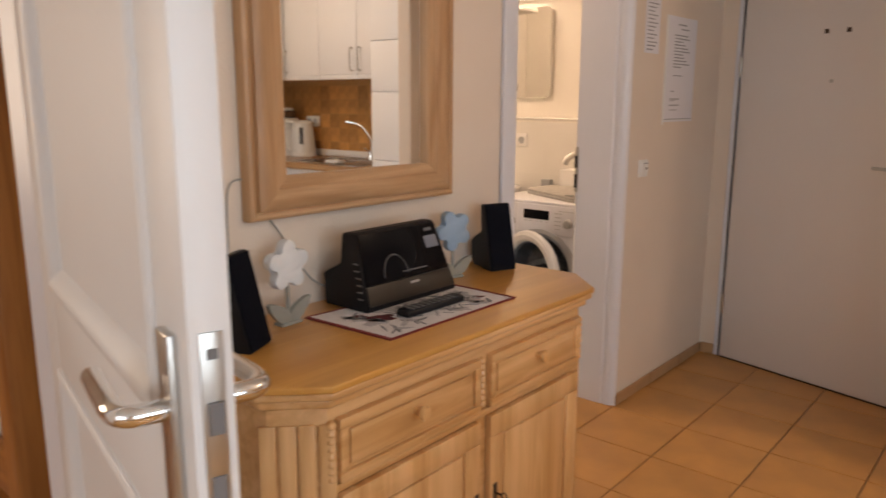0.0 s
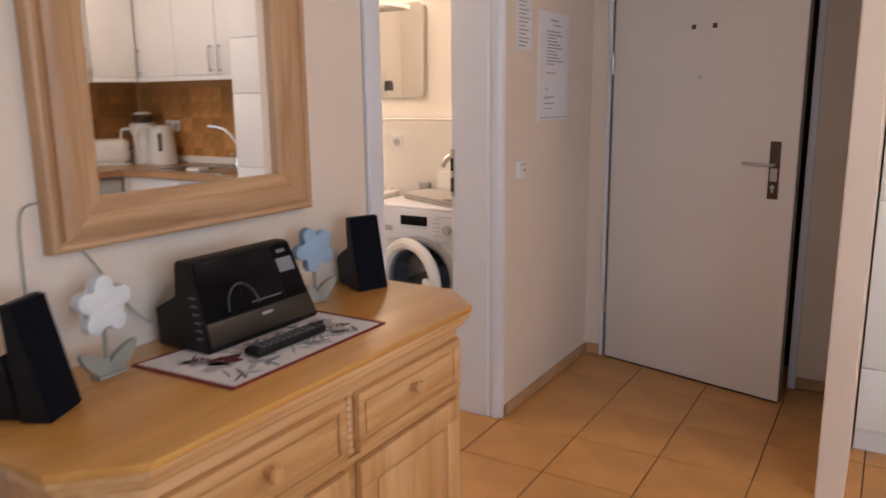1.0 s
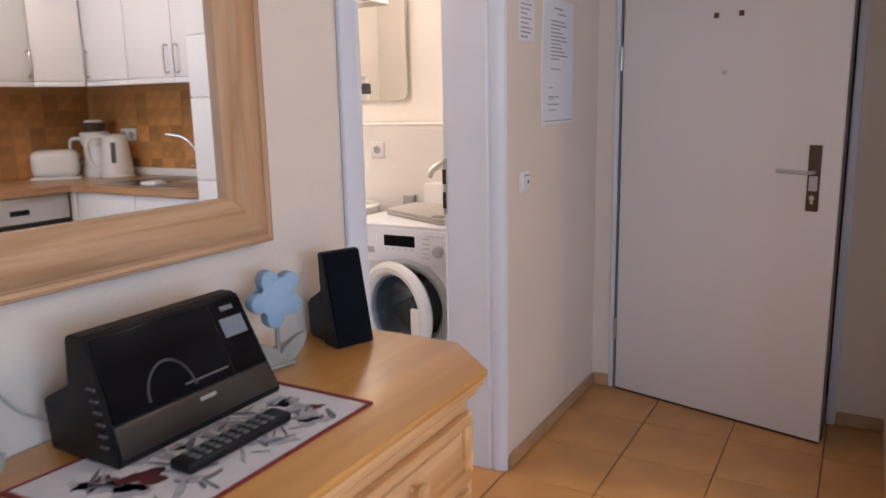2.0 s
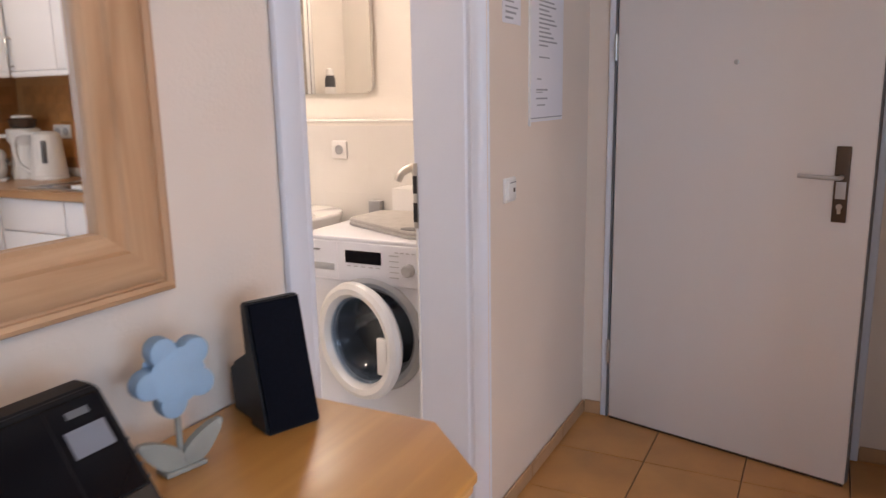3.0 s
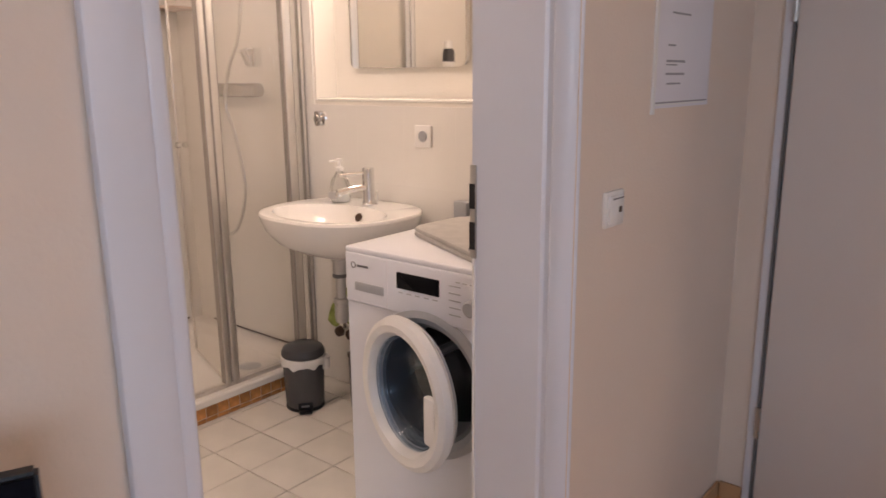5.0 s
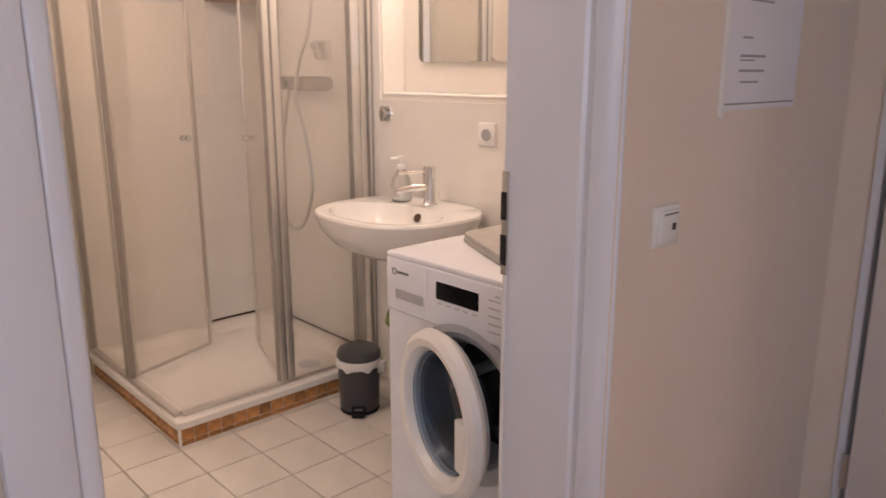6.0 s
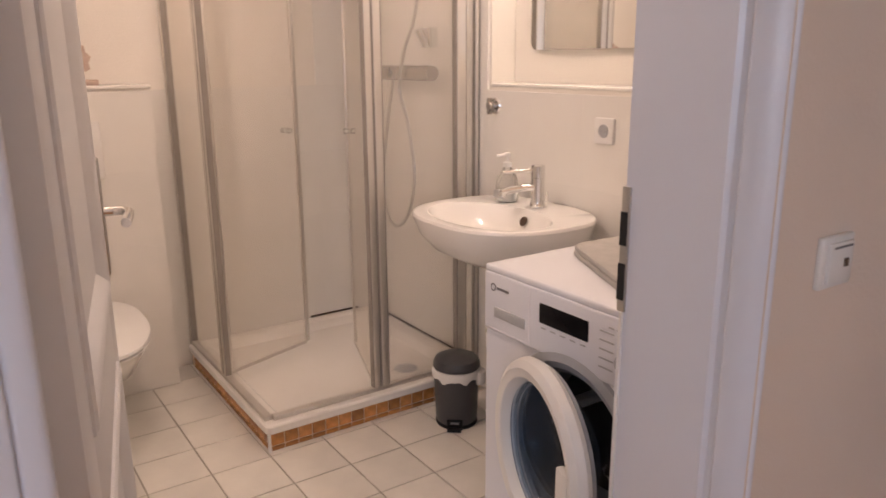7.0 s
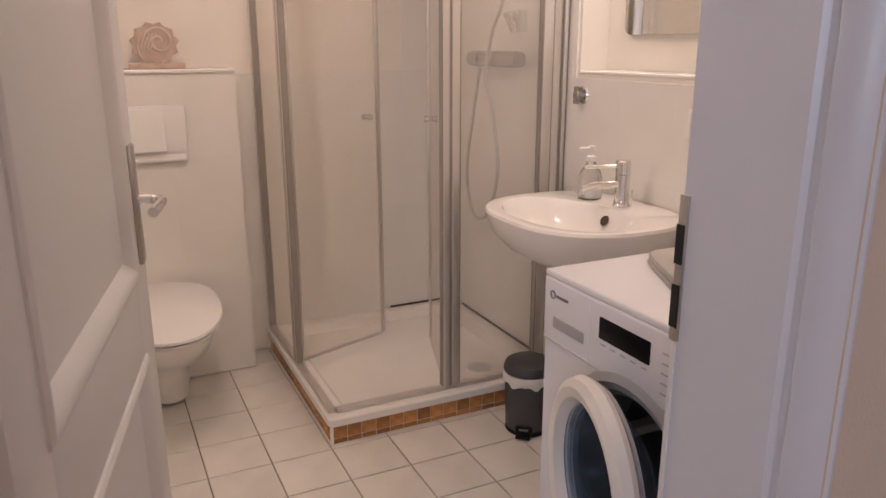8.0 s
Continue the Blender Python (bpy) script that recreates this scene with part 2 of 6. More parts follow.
PANE = glass("shower_acrylic_glass", (0.91, 0.87, 0.82), 0.10, 0.0, 0.87, (0.975, 0.965, 0.948))
CLEAR = glass("clear_bottle", (0.95, 0.96, 0.97), 0.03, 1.0, 0.45)
PORTHOLE = glass("porthole_glass", (0.45, 0.54, 0.64), 0.03, 0.95, 0.65, (0.72, 0.78, 0.84))
BULB = glow("lamp_bulb", (1.0, 0.84, 0.62), 25.0)
OPAL = glow("opal_fill_glass", (1.0, 0.86, 0.68), 1.5)
TUBE = glow("fluorescent_tube", (1.0, 0.90, 0.74), 9.0)
# dark brown carries the shade of the unlit gap past the entrance door
HALLDARK = material("stairwell_shade", (0.10, 0.06, 0.03), 0.9, vary=0.1)


# ---- mesh helpers ----
def finish(name, bm, mat, smooth=True):
    bmesh.ops.recalc_face_normals(bm, faces=bm.faces)
    me = bpy.data.meshes.new(name)
    bm.to_mesh(me)
    bm.free()
    me.materials.append(mat)
    if smooth:
        me.shade_smooth()
        me.set_sharp_from_angle(angle=radians(35))
    return me


def thing(name, place, label, category, turn=0.0, group="", kind=""):
    ob = new(name)
    ob.matrix_world = pose(*place, 0, 0, turn)
    ob.empty_display_size = 0.05
    return tagged(ob, label, category, group, kind)


def part(name, bm, mat, parent, label="", place=None, smooth=True):
    ob = new(name, finish(name, bm, mat, smooth))
    ob.parent = parent
    if place is not None:
        ob.matrix_basis = place
    return tagged(ob, label)


def solo(name, bm, mat, label, category, group="", kind="", smooth=True, place=None):
    ob = new(name, finish(name, bm, mat, smooth))
    if place is not None:
        ob.matrix_world = place
    return tagged(ob, label, category, group, kind)


def joined(*bms):
    me = bpy.data.meshes.new("tmp")
    out = bmesh.new()
    for b in bms:
        b.to_mesh(me)
        out.from_mesh(me)
        b.free()
    bpy.data.meshes.remove(me)
    return out


def box(x0, x1, y0, y1, z0, z1, bevel=0.0, seg=2):
    bm = bmesh.new()
    bmesh.ops.create_cube(bm, size=1, matrix=Matrix.Translation(((x0 + x1) / 2, (y0 + y1) / 2, (z0 + z1) / 2))
                          @ Matrix.Diagonal((abs(x1 - x0), abs(y1 - y0), abs(z1 - z0), 1)))
    if bevel:
        bmesh.ops.bevel(bm, geom=bm.edges[:], offset=bevel, segments=seg, affect="EDGES", profile=0.5)
    return bm


def prism(points, z0, z1, bevel=0.0, seg=2):
    """An upright prism over a polygon in the plane."""
    bm = bmesh.new()
    low = [bm.verts.new((x, y, z0)) for x, y in points]
    high = [bm.verts.new((x, y, z1)) for x, y in points]
    bm.faces.new(low[::-1])
    bm.faces.new(high)
    for i in range(len(points)):
        j = (i + 1) % len(points)
        bm.faces.new((low[i], low[j], high[j], high[i]))
    if bevel:
        bmesh.ops.bevel(bm, geom=bm.edges[:], offset=bevel, segments=seg, affect="EDGES", profile=0.5)
    return bm


def moved(bm, m):
    bmesh.ops.transform(bm, matrix=m, verts=bm.verts)
    return bm


def lathe(profile, seg=32, close=False):
    """Turns (radius, height) pairs round the z axis."""
    bm = bmesh.new()
    rings = []
    for r, z in profile:
        if r < 1e-5:
            rings.append([bm.verts.new((0, 0, z))])
        else:
            rings.append([bm.verts.new((r * math.cos(2 * math.pi * i / seg), r * math.sin(2 * math.pi * i / seg), z)) for i in range(seg)])
    pairs = list(zip(rings, rings[1:])) + ([(rings[-1], rings[0])] if close else [])
    for a, b in pairs:
        for i in range(seg):
            j = (i + 1) % seg
            if len(a) == 1 and len(b) == 1:
                continue
            if len(a) == 1:
                bm.faces.new((a[0], b[j], b[i]))
            elif len(b) == 1:
                bm.faces.new((a[i], a[j], b[0]))
            else:
                bm.faces.new((a[i], a[j], b[j], b[i]))
    return bm


def loft(rings, cap=True):
    """Skins closed rings of equal count."""
    bm = bmesh.new()
    rows = [[bm.verts.new(p) for p in r] for r in rings]
    n = len(rows[0])
    for a, b in zip(rows, rows[1:]):
        for i in range(n):
            bm.faces.new((a[i], a[(i + 1) % n], b[(i + 1) % n], b[i]))
    if cap:
        bm.faces.new(rows[0][::-1])
        bm.faces.new(rows[-1])
    return bm


def tube(points, r, seg=10, smooth_steps=6):
    """A round rod along a smoothed line."""
    pts = [Vector(p) for p in points]
    path = []
    for i in range(len(pts) - 1):
        p0, p1, p2, p3 = pts[max(i - 1, 0)], pts[i], pts[i + 1], pts[min(i + 2, len(pts) - 1)]
        for k in range(smooth_steps):
            u = k / smooth_steps
            path.append(0.5 * ((2 * p1) + (p2 - p0) * u + (2 * p0 - 5 * p1 + 4 * p2 - p3) * u * u + (3 * p1 - p0 - 3 * p2 + p3) * u ** 3))
    path.append(pts[-1])
    rings = []
    side = None
    for i, p in enumerate(path):
        d = (path[min(i + 1, len(path) - 1)] - path[max(i - 1, 0)]).normalized()
        if side is None:
            side = d.orthogonal().normalized()
        side = (side - d * side.dot(d)).normalized()
        up = d.cross(side)
        rings.append([p + r * (math.cos(2 * math.pi * k / seg) * side + math.sin(2 * math.pi * k / seg) * up) for k in range(seg)])
    return loft(rings)


def rod(a, b, r, seg=14):
    return tube([a, b], r, seg, 1)


def face_x(bm):
    """Turns a thing made along z so that its z looks along +x."""
    return moved(bm, pose(0, 0, 0, 0, 90, 0))


def face_back(bm):
    """Turns a thing made along z so that its z looks along -y."""
    return moved(bm, pose(0, 0, 0, 90, 0, 0))

# ---- the setting ----
HX, BX = -1.240, -1.455         # hall face and bath face of the long partition
SINK_Y, NICHE_Y = 9.318, 9.44   # lower tiled wall and the niche behind it
END_Y = 9.434                   # entrance wall
TOP = 2.5
BEDX = -1.36                    # bedroom face of the partition
Y0, X1, X0 = 2.30, 2.33, -3.915
B0, B1 = 7.632, 8.437            # bath doorway
R0, R1 = 5.28, 6.155            # bedroom doorway
E0, E1 = -1.125, -0.245         # entrance doorway, along x


def structure(name, bm, mat, label, category="wall"):
    return solo(name, bm, mat, label, category, kind="structure", smooth=False)


floor = structure("floor", box(-1.45, X1 + 0.1, Y0 - 0.1, END_Y + 0.05, -0.12, -0.006), GROUT, "terracotta tiled hall and kitchen floor with brown joints", "floor")
bath_floor = structure("floor_bath", box(X0 - 0.1, -1.45, 7.12, 9.5, -0.12, -0.006), BATH_GROUT, "pale tiled bathroom floor with grey joints", "floor")
structure("floor_bedroom", box(-4.3, -1.45, Y0 - 0.1, 7.12, -0.12, 0.0), HONEY_X, "honey-brown bedroom floor", "floor")
structure("ceiling", box(-4.4, X1 + 0.2, Y0 - 0.2, 9.75, TOP, TOP + 0.12), CEIL, "plain off-white ceiling", "ceiling")

structure("wall_west", joined(
    box(BEDX, HX, Y0, R0 - 0.02, -0.02, TOP), box(BEDX, HX, R0 - 0.02, R1 + 0.02, 2.04, TOP),
    box(BEDX, HX, R1 + 0.02, 7.18, -0.02, TOP), box(BX, HX, 7.18, B0 - 0.02, -0.02, TOP), box(BX, HX, B0 - 0.02, B1 + 0.02, 2.04, TOP),
    box(BX, HX, B1 + 0.02, END_Y, -0.02, TOP)), WALL, "cream painted partition wall with two doorways")
structure("wall_north", joined(
    box(BX, E0 - 0.03, END_Y, END_Y + 0.2, -0.02, TOP), box(E0 - 0.03, E1 + 0.03, END_Y, END_Y + 0.2, 2.06, TOP),
    box(E1 + 0.03, X1 + 0.1, END_Y, END_Y + 0.2, -0.02, TOP)), WALL, "cream painted wall round the entrance door")
structure("wall_pillar", box(-0.036, 0.050, 8.410, END_Y - 0.002, -0.02, TOP, 0.006), WALL, "cream partition end between hall and kitchen")
structure("wall_east", joined(
    box(X1, X1 + 0.12, Y0, 4.2, -0.02, TOP), box(X1, X1 + 0.12, 4.2, 6.4, -0.02, 0.9), box(X1, X1 + 0.12, 4.2, 6.4, 2.1, TOP),
    box(X1, X1 + 0.12, 6.4, END_Y, -0.02, TOP)), WALL, "cream kitchen and living room wall")
structure("wall_south", joined(
    box(BX, -0.75, Y0 - 0.12, Y0, -0.02, TOP), box(1.85, X1 + 0.12, Y0 - 0.12, Y0, -0.02, TOP),
    box(-0.75, 1.85, Y0 - 0.12, Y0, -0.02, 0.65), box(-0.75, 1.85, Y0 - 0.12, Y0, 2.25, TOP)), WALL, "cream window wall of the living room")
structure("wall_bedroom_south", box(-4.3, BX - 0.002, Y0 - 0.12, Y0, -0.02, TOP), WALL, "cream bedroom wall")
structure("wall_bedroom_west", joined(
    box(-4.3, -4.1, Y0, 4.0, -0.02, TOP), box(-4.3, -4.1, 5.2, 7.12, -0.02, TOP),
    box(-4.3, -4.1, 4.0, 5.2, -0.02, 0.9), box(-4.3, -4.1, 4.0, 5.2, 2.1, TOP)), WALL, "cream bedroom window wall")
structure("wall_bath_south", box(-4.3, BX - 0.002, 7.12, 7.24, -0.02, TOP), WALL_WHITE, "white plaster wall between bathroom and bedroom")
SW0, SW1, SWZ0, SWZ1 = 8.52, 8.98, 1.61, 2.16   # small window inside the shower
bath_west = structure("wall_bath_west", joined(
    box(X0 - 0.2, X0, 7.242, SW0, -0.02, TOP), box(X0 - 0.2, X0, SW1, 9.6, -0.02, TOP),
    box(X0 - 0.2, X0, SW0, SW1, -0.02, SWZ0), box(X0 - 0.2, X0, SW0, SW1, SWZ1, TOP)), WALL_WHITE, "white bathroom wall behind shower and toilet")
bath_north = structure("wall_bath_north", joined(
    box(X0 + 0.002, BX - 0.002, SINK_Y + 0.008, 9.62, -0.02, 1.222), box(X0 + 0.002, -2.940, SINK_Y + 0.008, 9.62, 1.222, TOP),
    box(-2.940, BX - 0.002, NICHE_Y, 9.62, 1.222, TOP)), WALL_WHITE, "white bathroom wall with a recessed ledge above the basin")
structure("niche_ledge", box(-2.937, BX - 0.004, SINK_Y + 0.002, NICHE_Y - 0.002, 1.222, 1.234, 0.004), WALL_TILE, "white tiled ledge below the mirror", "ledge")
box_front = structure("wall_cistern_box", box(X0 + 0.002, -3.741, 7.244, 8.296, -0.02, 1.220), WALL_GROUT, "white tiled cistern box behind the toilet", "wall")
structure("cistern_ledge", box(X0 + 0.004, -3.730, 7.246, 8.299, 1.220, 1.234, 0.004), WALL_TILE, "white ledge on top of the cistern box", "ledge")
# closed box added behind the entrance; its darkness is in the colour
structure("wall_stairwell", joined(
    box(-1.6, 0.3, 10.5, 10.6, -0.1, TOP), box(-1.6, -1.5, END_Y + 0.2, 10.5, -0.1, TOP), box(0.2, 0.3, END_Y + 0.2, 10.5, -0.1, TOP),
    box(-1.6, 0.3, END_Y + 0.05, 10.6, -0.12, -0.01), box(-1.6, 0.3, END_Y + 0.2, 10.6, TOP, TOP + 0.1)), HALLDARK, "closed box coloured dark for the unlit stairwell behind the ajar entrance door")


# door linings: a flat reveal with a rounded stop bead and a slim casing on the hall face
def lining(name, y0, y1, casing0, casing1, top, label, bx=BX):
    ob = thing(name, (0, 0, 0), label, "door frame", kind="structure")
    for a, b, c in ((y0 - 0.022, y0, casing0), (y1, y1 + 0.022, casing1)):
        lo, hi = min(a, b), max(a, b)
        if c < lo:
            part("reveal", box(bx - 0.012, HX + 0.012, lo, hi, 0, top, 0.006, 3), LACQUER, ob)
        else:
            part("reveal", prism([(bx - 0.012, b - 0.022), (HX - 0.062, b - 0.022), (HX - 0.056, b - 0.016), (HX - 0.046, b - 0.016), (HX - 0.040, b - 0.0215),
                                  (HX - 0.030, b - 0.021), (HX - 0.020, b - 0.018), (HX - 0.010, b - 0.012), (HX - 0.003, b - 0.004), (HX + 0.003, b + 0.004), (HX + 0.003, b + 0.008),
                                  (HX - 0.001, b + 0.008), (HX - 0.03, b), (bx - 0.012, b)], 0, top), LACQUER, ob)
        outer = (c, lo + 0.001) if c < lo else (hi - 0.001, c)
        if c < lo:
            part("casing", box(HX + 0.001, HX + 0.016, min(outer), max(outer), 0, top + 0.05, 0.005), LACQUER, ob)
        inner = (lo - 0.055, lo + 0.001) if c < lo else (hi - 0.001, hi + 0.055)
        part("casing", box(bx - 0.016, bx - 0.001, min(inner), max(inner), 0, top + 0.05, 0.005), LACQUER, ob)
    part("head", box(bx - 0.012, HX + 0.012, y0 - 0.022, y1 + 0.022, top, top + 0.022, 0.003), LACQUER, ob)
    part("casing", box(HX + 0.001, HX + 0.016, casing0, casing1, top + 0.02, top + 0.09, 0.005), LACQUER, ob)
    return ob


bath_frame = lining("door_frame_bath", B0, B1, 7.552, 8.462, 2.015, "white lacquered door frame of the bathroom")
lining("door_frame_bedroom", R0, R1, R0 - 0.07, R1 + 0.07, 2.015, "white lacquered door frame of the bedroom", BEDX)
# strike plate on the far reveal, at the bath edge
strike = part("strike_plate", box(BX - 0.016, BX - 0.001, B1 - 0.0035, B1 + 0.001, 0.941, 1.136, 0.001), STEEL, bath_frame, "steel strike plate with two dark slots")
for z0, z1 in ((1.046, 1.098), (0.960, 1.018)):
    part("slot", box(BX - 0.0165, BX - 0.003, B1 - 0.0048, B1 - 0.003, z0, z1), DARK, strike)
part("rubber_seal", box(BX - 0.010, BX - 0.004, B1 - 0.004, B1, 0.0, 0.94), WPLASTIC, bath_frame)
structure("threshold", box(BX - 0.04, -1.452, B0, B1, -0.02, 0.002, 0.002), BATH_TILE, "pale threshold strip in the bathroom doorway", "threshold")

# entrance frame
ef = thing("door_frame_entrance", (0, 0, 0), "white lacquered entrance door frame with grey seal", "door frame", kind="structure")
part("jamb", box(E0 - 0.034, E0 - 0.004, END_Y - 0.012, END_Y + 0.15, 0, 2.06, 0.004), LACQUER, ef)
part("jamb", box(E1 + 0.004, E1 + 0.036, END_Y - 0.02, END_Y + 0.15, 0, 2.06, 0.004), LACQUER, ef)
part("head", box(E0 - 0.03, E1 + 0.036, END_Y - 0.02, END_Y + 0.15, 2.03, 2.075, 0.004), LACQUER, ef)
part("seal", box(E0 - 0.010, E0 - 0.002, END_Y - 0.016, END_Y - 0.0115, 0, 2.03), MIDGREY, ef)

# skirting tiles along the hall wall, the entrance wall and the pillar
sk = structure("baseboard", joined(
    box(HX, HX + 0.004, 8.464, END_Y, 0, 0.045), box(HX, E0 - 0.034, END_Y - 0.004, END_Y, 0, 0.045),
    box(E1 + 0.038, -0.036, END_Y - 0.004, END_Y, 0, 0.045)), GROUT, "low terracotta skirting tiles", "baseboard")
y = 8.466
while y < END_Y - 0.02:
    e = min(y + 0.333, END_Y - 0.012)
    part("skirting_tile", box(HX + 0.0035, HX + 0.012, y, e, 0.002, 0.056, 0.002, 1), BASEBOARD, sk, smooth=False)
    y = e + 0.004
part("skirting_tile", box(HX + 0.014, E0 - 0.036, END_Y - 0.012, END_Y - 0.0035, 0.002, 0.056), BASEBOARD, sk, smooth=False)
part("skirting_tile", box(E1 + 0.040, -0.040, END_Y - 0.012, END_Y - 0.0035, 0.002, 0.056, 0.002, 1), BASEBOARD, sk, smooth=False)

# windows behind the walk
def window(name, m, w, h):
    """A white two-light window in its opening; local x along the wall, z up, y through it."""
    ob = thing(name, (0, 0, 0), "white two-light window with clear panes", "window", kind="structure")
    ob.matrix_world = m
    part("window_frame", joined(box(0, w, -0.03, 0.03, 0, 0.06), box(0, w, -0.03, 0.03, h - 0.06, h), box(0, 0.06, -0.03, 0.03, 0.06, h - 0.06),
                                box(w - 0.06, w, -0.03, 0.03, 0.06, h - 0.06), box(w / 2 - 0.04, w / 2 + 0.04, -0.03, 0.03, 0.06, h - 0.06)), LACQUER, ob)
    for a in (0.06, w / 2 + 0.04):
        p = part("pane", box(a, a + w / 2 - 0.10, -0.003, 0.003, 0.06, h - 0.06), CLEAR, ob)
        p.visible_shadow = False
    part("window_sill", box(0.001, w - 0.001, -0.115, -0.03, -0.001, 0.012, 0.004), LACQUER, ob)


window("window_1", pose(1.85, Y0 - 0.06, 0.65, 0, 0, 180), 2.6, 1.6)
window("window_2", pose(X1 + 0.06, 6.4, 0.9, 0, 0, -90), 2.2, 1.2)
window("window_4", pose(X0 - 0.12, SW0, SWZ0, 0, 0, 90), SW1 - SW0, SWZ1 - SWZ0)
window("window_3", pose(-4.2, 4.0, 0.9, 0, 0, 90), 1.2, 1.2)
ground = solo("ground", box(-400, 400, -400, 400, -3.2, -3.0), BATH_GROUT, "grey ground outside far below the windows", "ground", kind="structure")

# ---- hall: dresser and what stands on it ----
DT = 0.832
DRESSER_TOP = [(HX + 0.004, 6.318), (-0.872, 6.318), (-0.772, 6.420), (-0.772, 7.362), (-0.898, 7.480), (HX + 0.004, 7.480)]


def grown(points, d):
    """Moves the free sides of the sideboard's outline in by d."""
    (a, b), (c, _), (e, f), (_, g), (q, h), _ = points
    k = d * 0.42
    return [(a, b + d), (c - k, b + d), (e - d, f + k), (e - d, g - k), (q - k, h - d), (a, h - d)]


dresser = thing("sideboard", (0, 0, 0), "limed pine sideboard with two drawers, panelled doors and canted corners", "sideboard")
part("top_board", prism(grown(DRESSER_TOP, 0.0), DT - 0.015, DT, 0.004, 3), PINE_TOP, dresser, "oiled pine top with rounded edge")
part("cornice", prism(grown(DRESSER_TOP, 0.005), DT - 0.031, DT - 0.0155, 0.005, 3), PINE_Y, dresser)
part("cornice", prism(grown(DRESSER_TOP, 0.019), DT - 0.052, DT - 0.0315, 0.007, 3), PINE_Y, dresser)
BODY = grown(DRESSER_TOP, 0.038)
part("carcass", prism(BODY, 0.075, DT - 0.0525, 0.002), PINE_Y, dresser)
part("plinth", prism(grown(DRESSER_TOP, 0.022), 0.0, 0.075, 0.006), PINE_Y, dresser)
part("plinth_moulding", prism(grown(DRESSER_TOP, 0.016), 0.072, 0.09, 0.005), PINE_Y, dresser)
FX = -0.808


def framed_panel(name, y0, y1, z0, z1, mat, rail, parent, label=""):
    """A front with raised frame, sunk bevel and a raised field; its face looks along +x."""
    ob = part(name, box(FX, FX + 0.008, y0, y1, z0, z1, 0.002), mat, parent, label)
    part("frame", joined(box(FX + 0.006, FX + 0.017, y0, y1, z0, z0 + rail, 0.003), box(FX + 0.006, FX + 0.017, y0, y1, z1 - rail, z1, 0.003),
                         box(FX + 0.006, FX + 0.0165, y0, y0 + rail, z0 + rail, z1 - rail, 0.003),
                         box(FX + 0.006, FX + 0.0165, y1 - rail, y1, z0 + rail, z1 - rail, 0.003)), mat, ob)
    i = rail + 0.008
    part("field", box(FX + 0.006, FX + 0.0135, y0 + i, y1 - i, z0 + i, z1 - i, 0.005), mat, ob)
    return ob


def knob(y, z, parent):
    k = face_x(lathe([(0, 0), (0.008, 0), (0.0075, 0.010), (0.013, 0.016), (0.0165, 0.024), (0.014, 0.031), (0, 0.034)], 18))
    part("knob", moved(k, Matrix.Translation((FX + 0.015, y, z))), PINE_Z, parent, "turned pine knob")


for y0, y1, ky in ((6.452, 6.882, 6.660), (6.922, 7.328, 7.115)):
    d = framed_panel("drawer", y0, y1, 0.622, 0.752, PINE_Y, 0.020, dresser)
    knob(ky, 0.702, d)
    framed_panel("door", y0, y1, 0.105, 0.598, PINE_Z, 0.055, dresser)
part("rail", box(FX - 0.002, FX + 0.006, 6.44, 7.340, 0.601, 0.618, 0.003), PINE_Y, dresser)
# turned half columns beside and between the drawers
for y in (6.440, 6.902, 7.340):
    prof = [(0.0, 0.625)]
    for i in range(8):
        z = 0.627 + i * 0.0152
        prof += [(0.0075, z), (0.0105, z + 0.004), (0.0105, z + 0.009), (0.0075, z + 0.0135)]
    prof.append((0.0, 0.752))
    part("half_column", moved(lathe(prof, 12), Matrix.Translation((FX + 0.002, y, 0))), PINE_Z, dresser)
# fluted canted corners
for (xa, ya), (xb, yb) in ((BODY[1], BODY[2]), (BODY[3], BODY[4])):
    mid, along = Vector(((xa + xb) / 2, (ya + yb) / 2, 0)), Vector((xb - xa, yb - ya, 0)).normalized()
    out = Vector((along.y, -along.x, 0))
    turn = math.degrees(math.atan2(along.y, along.x))
    m = Matrix.Translation(mid) @ pose(0, 0, 0, 0, 0, turn)
    part("corner_board", moved(joined(*[box(o - 0.016, o + 0.016, -0.008, 0.001, 0.13, 0.745, 0.004) for o in (-0.055, -0.018, 0.018, 0.055)]), m), PINE_Z, dresser)
for y in (6.868, 6.942):
    part("keyhole_plate", box(FX + 0.016, FX + 0.0185, y - 0.008, y + 0.008, 0.36, 0.42, 0.001), BRONZE, dresser, "brass keyhole plate")
key = tube([(FX + 0.017, 6.942, 0.395), (FX + 0.035, 6.942, 0.395)], 0.003, 8, 1)
part("key", joined(key, moved(face_back(lathe([(0.006, -0.001), (0.009, -0.001), (0.009, 0.001), (0.006, 0.001)], 14, True)), Matrix.Translation((FX + 0.044, 6.942, 0.395)))), BRONZE, dresser)

# placemat
MAT = [(-0.873, 6.668), (-0.871, 7.127), (-1.098, 7.127), (-1.138, 6.656)]
mat_ob = thing("placemat", (0, 0, DT), "white cloth placemat printed with red poppies, wine red hem", "placemat")


def inset(points, d):
    c = Vector((sum(p[0] for p in points) / 4, sum(p[1] for p in points) / 4))
    return [tuple(Vector(p) + (c - Vector(p)).normalized() * d) for p in points]


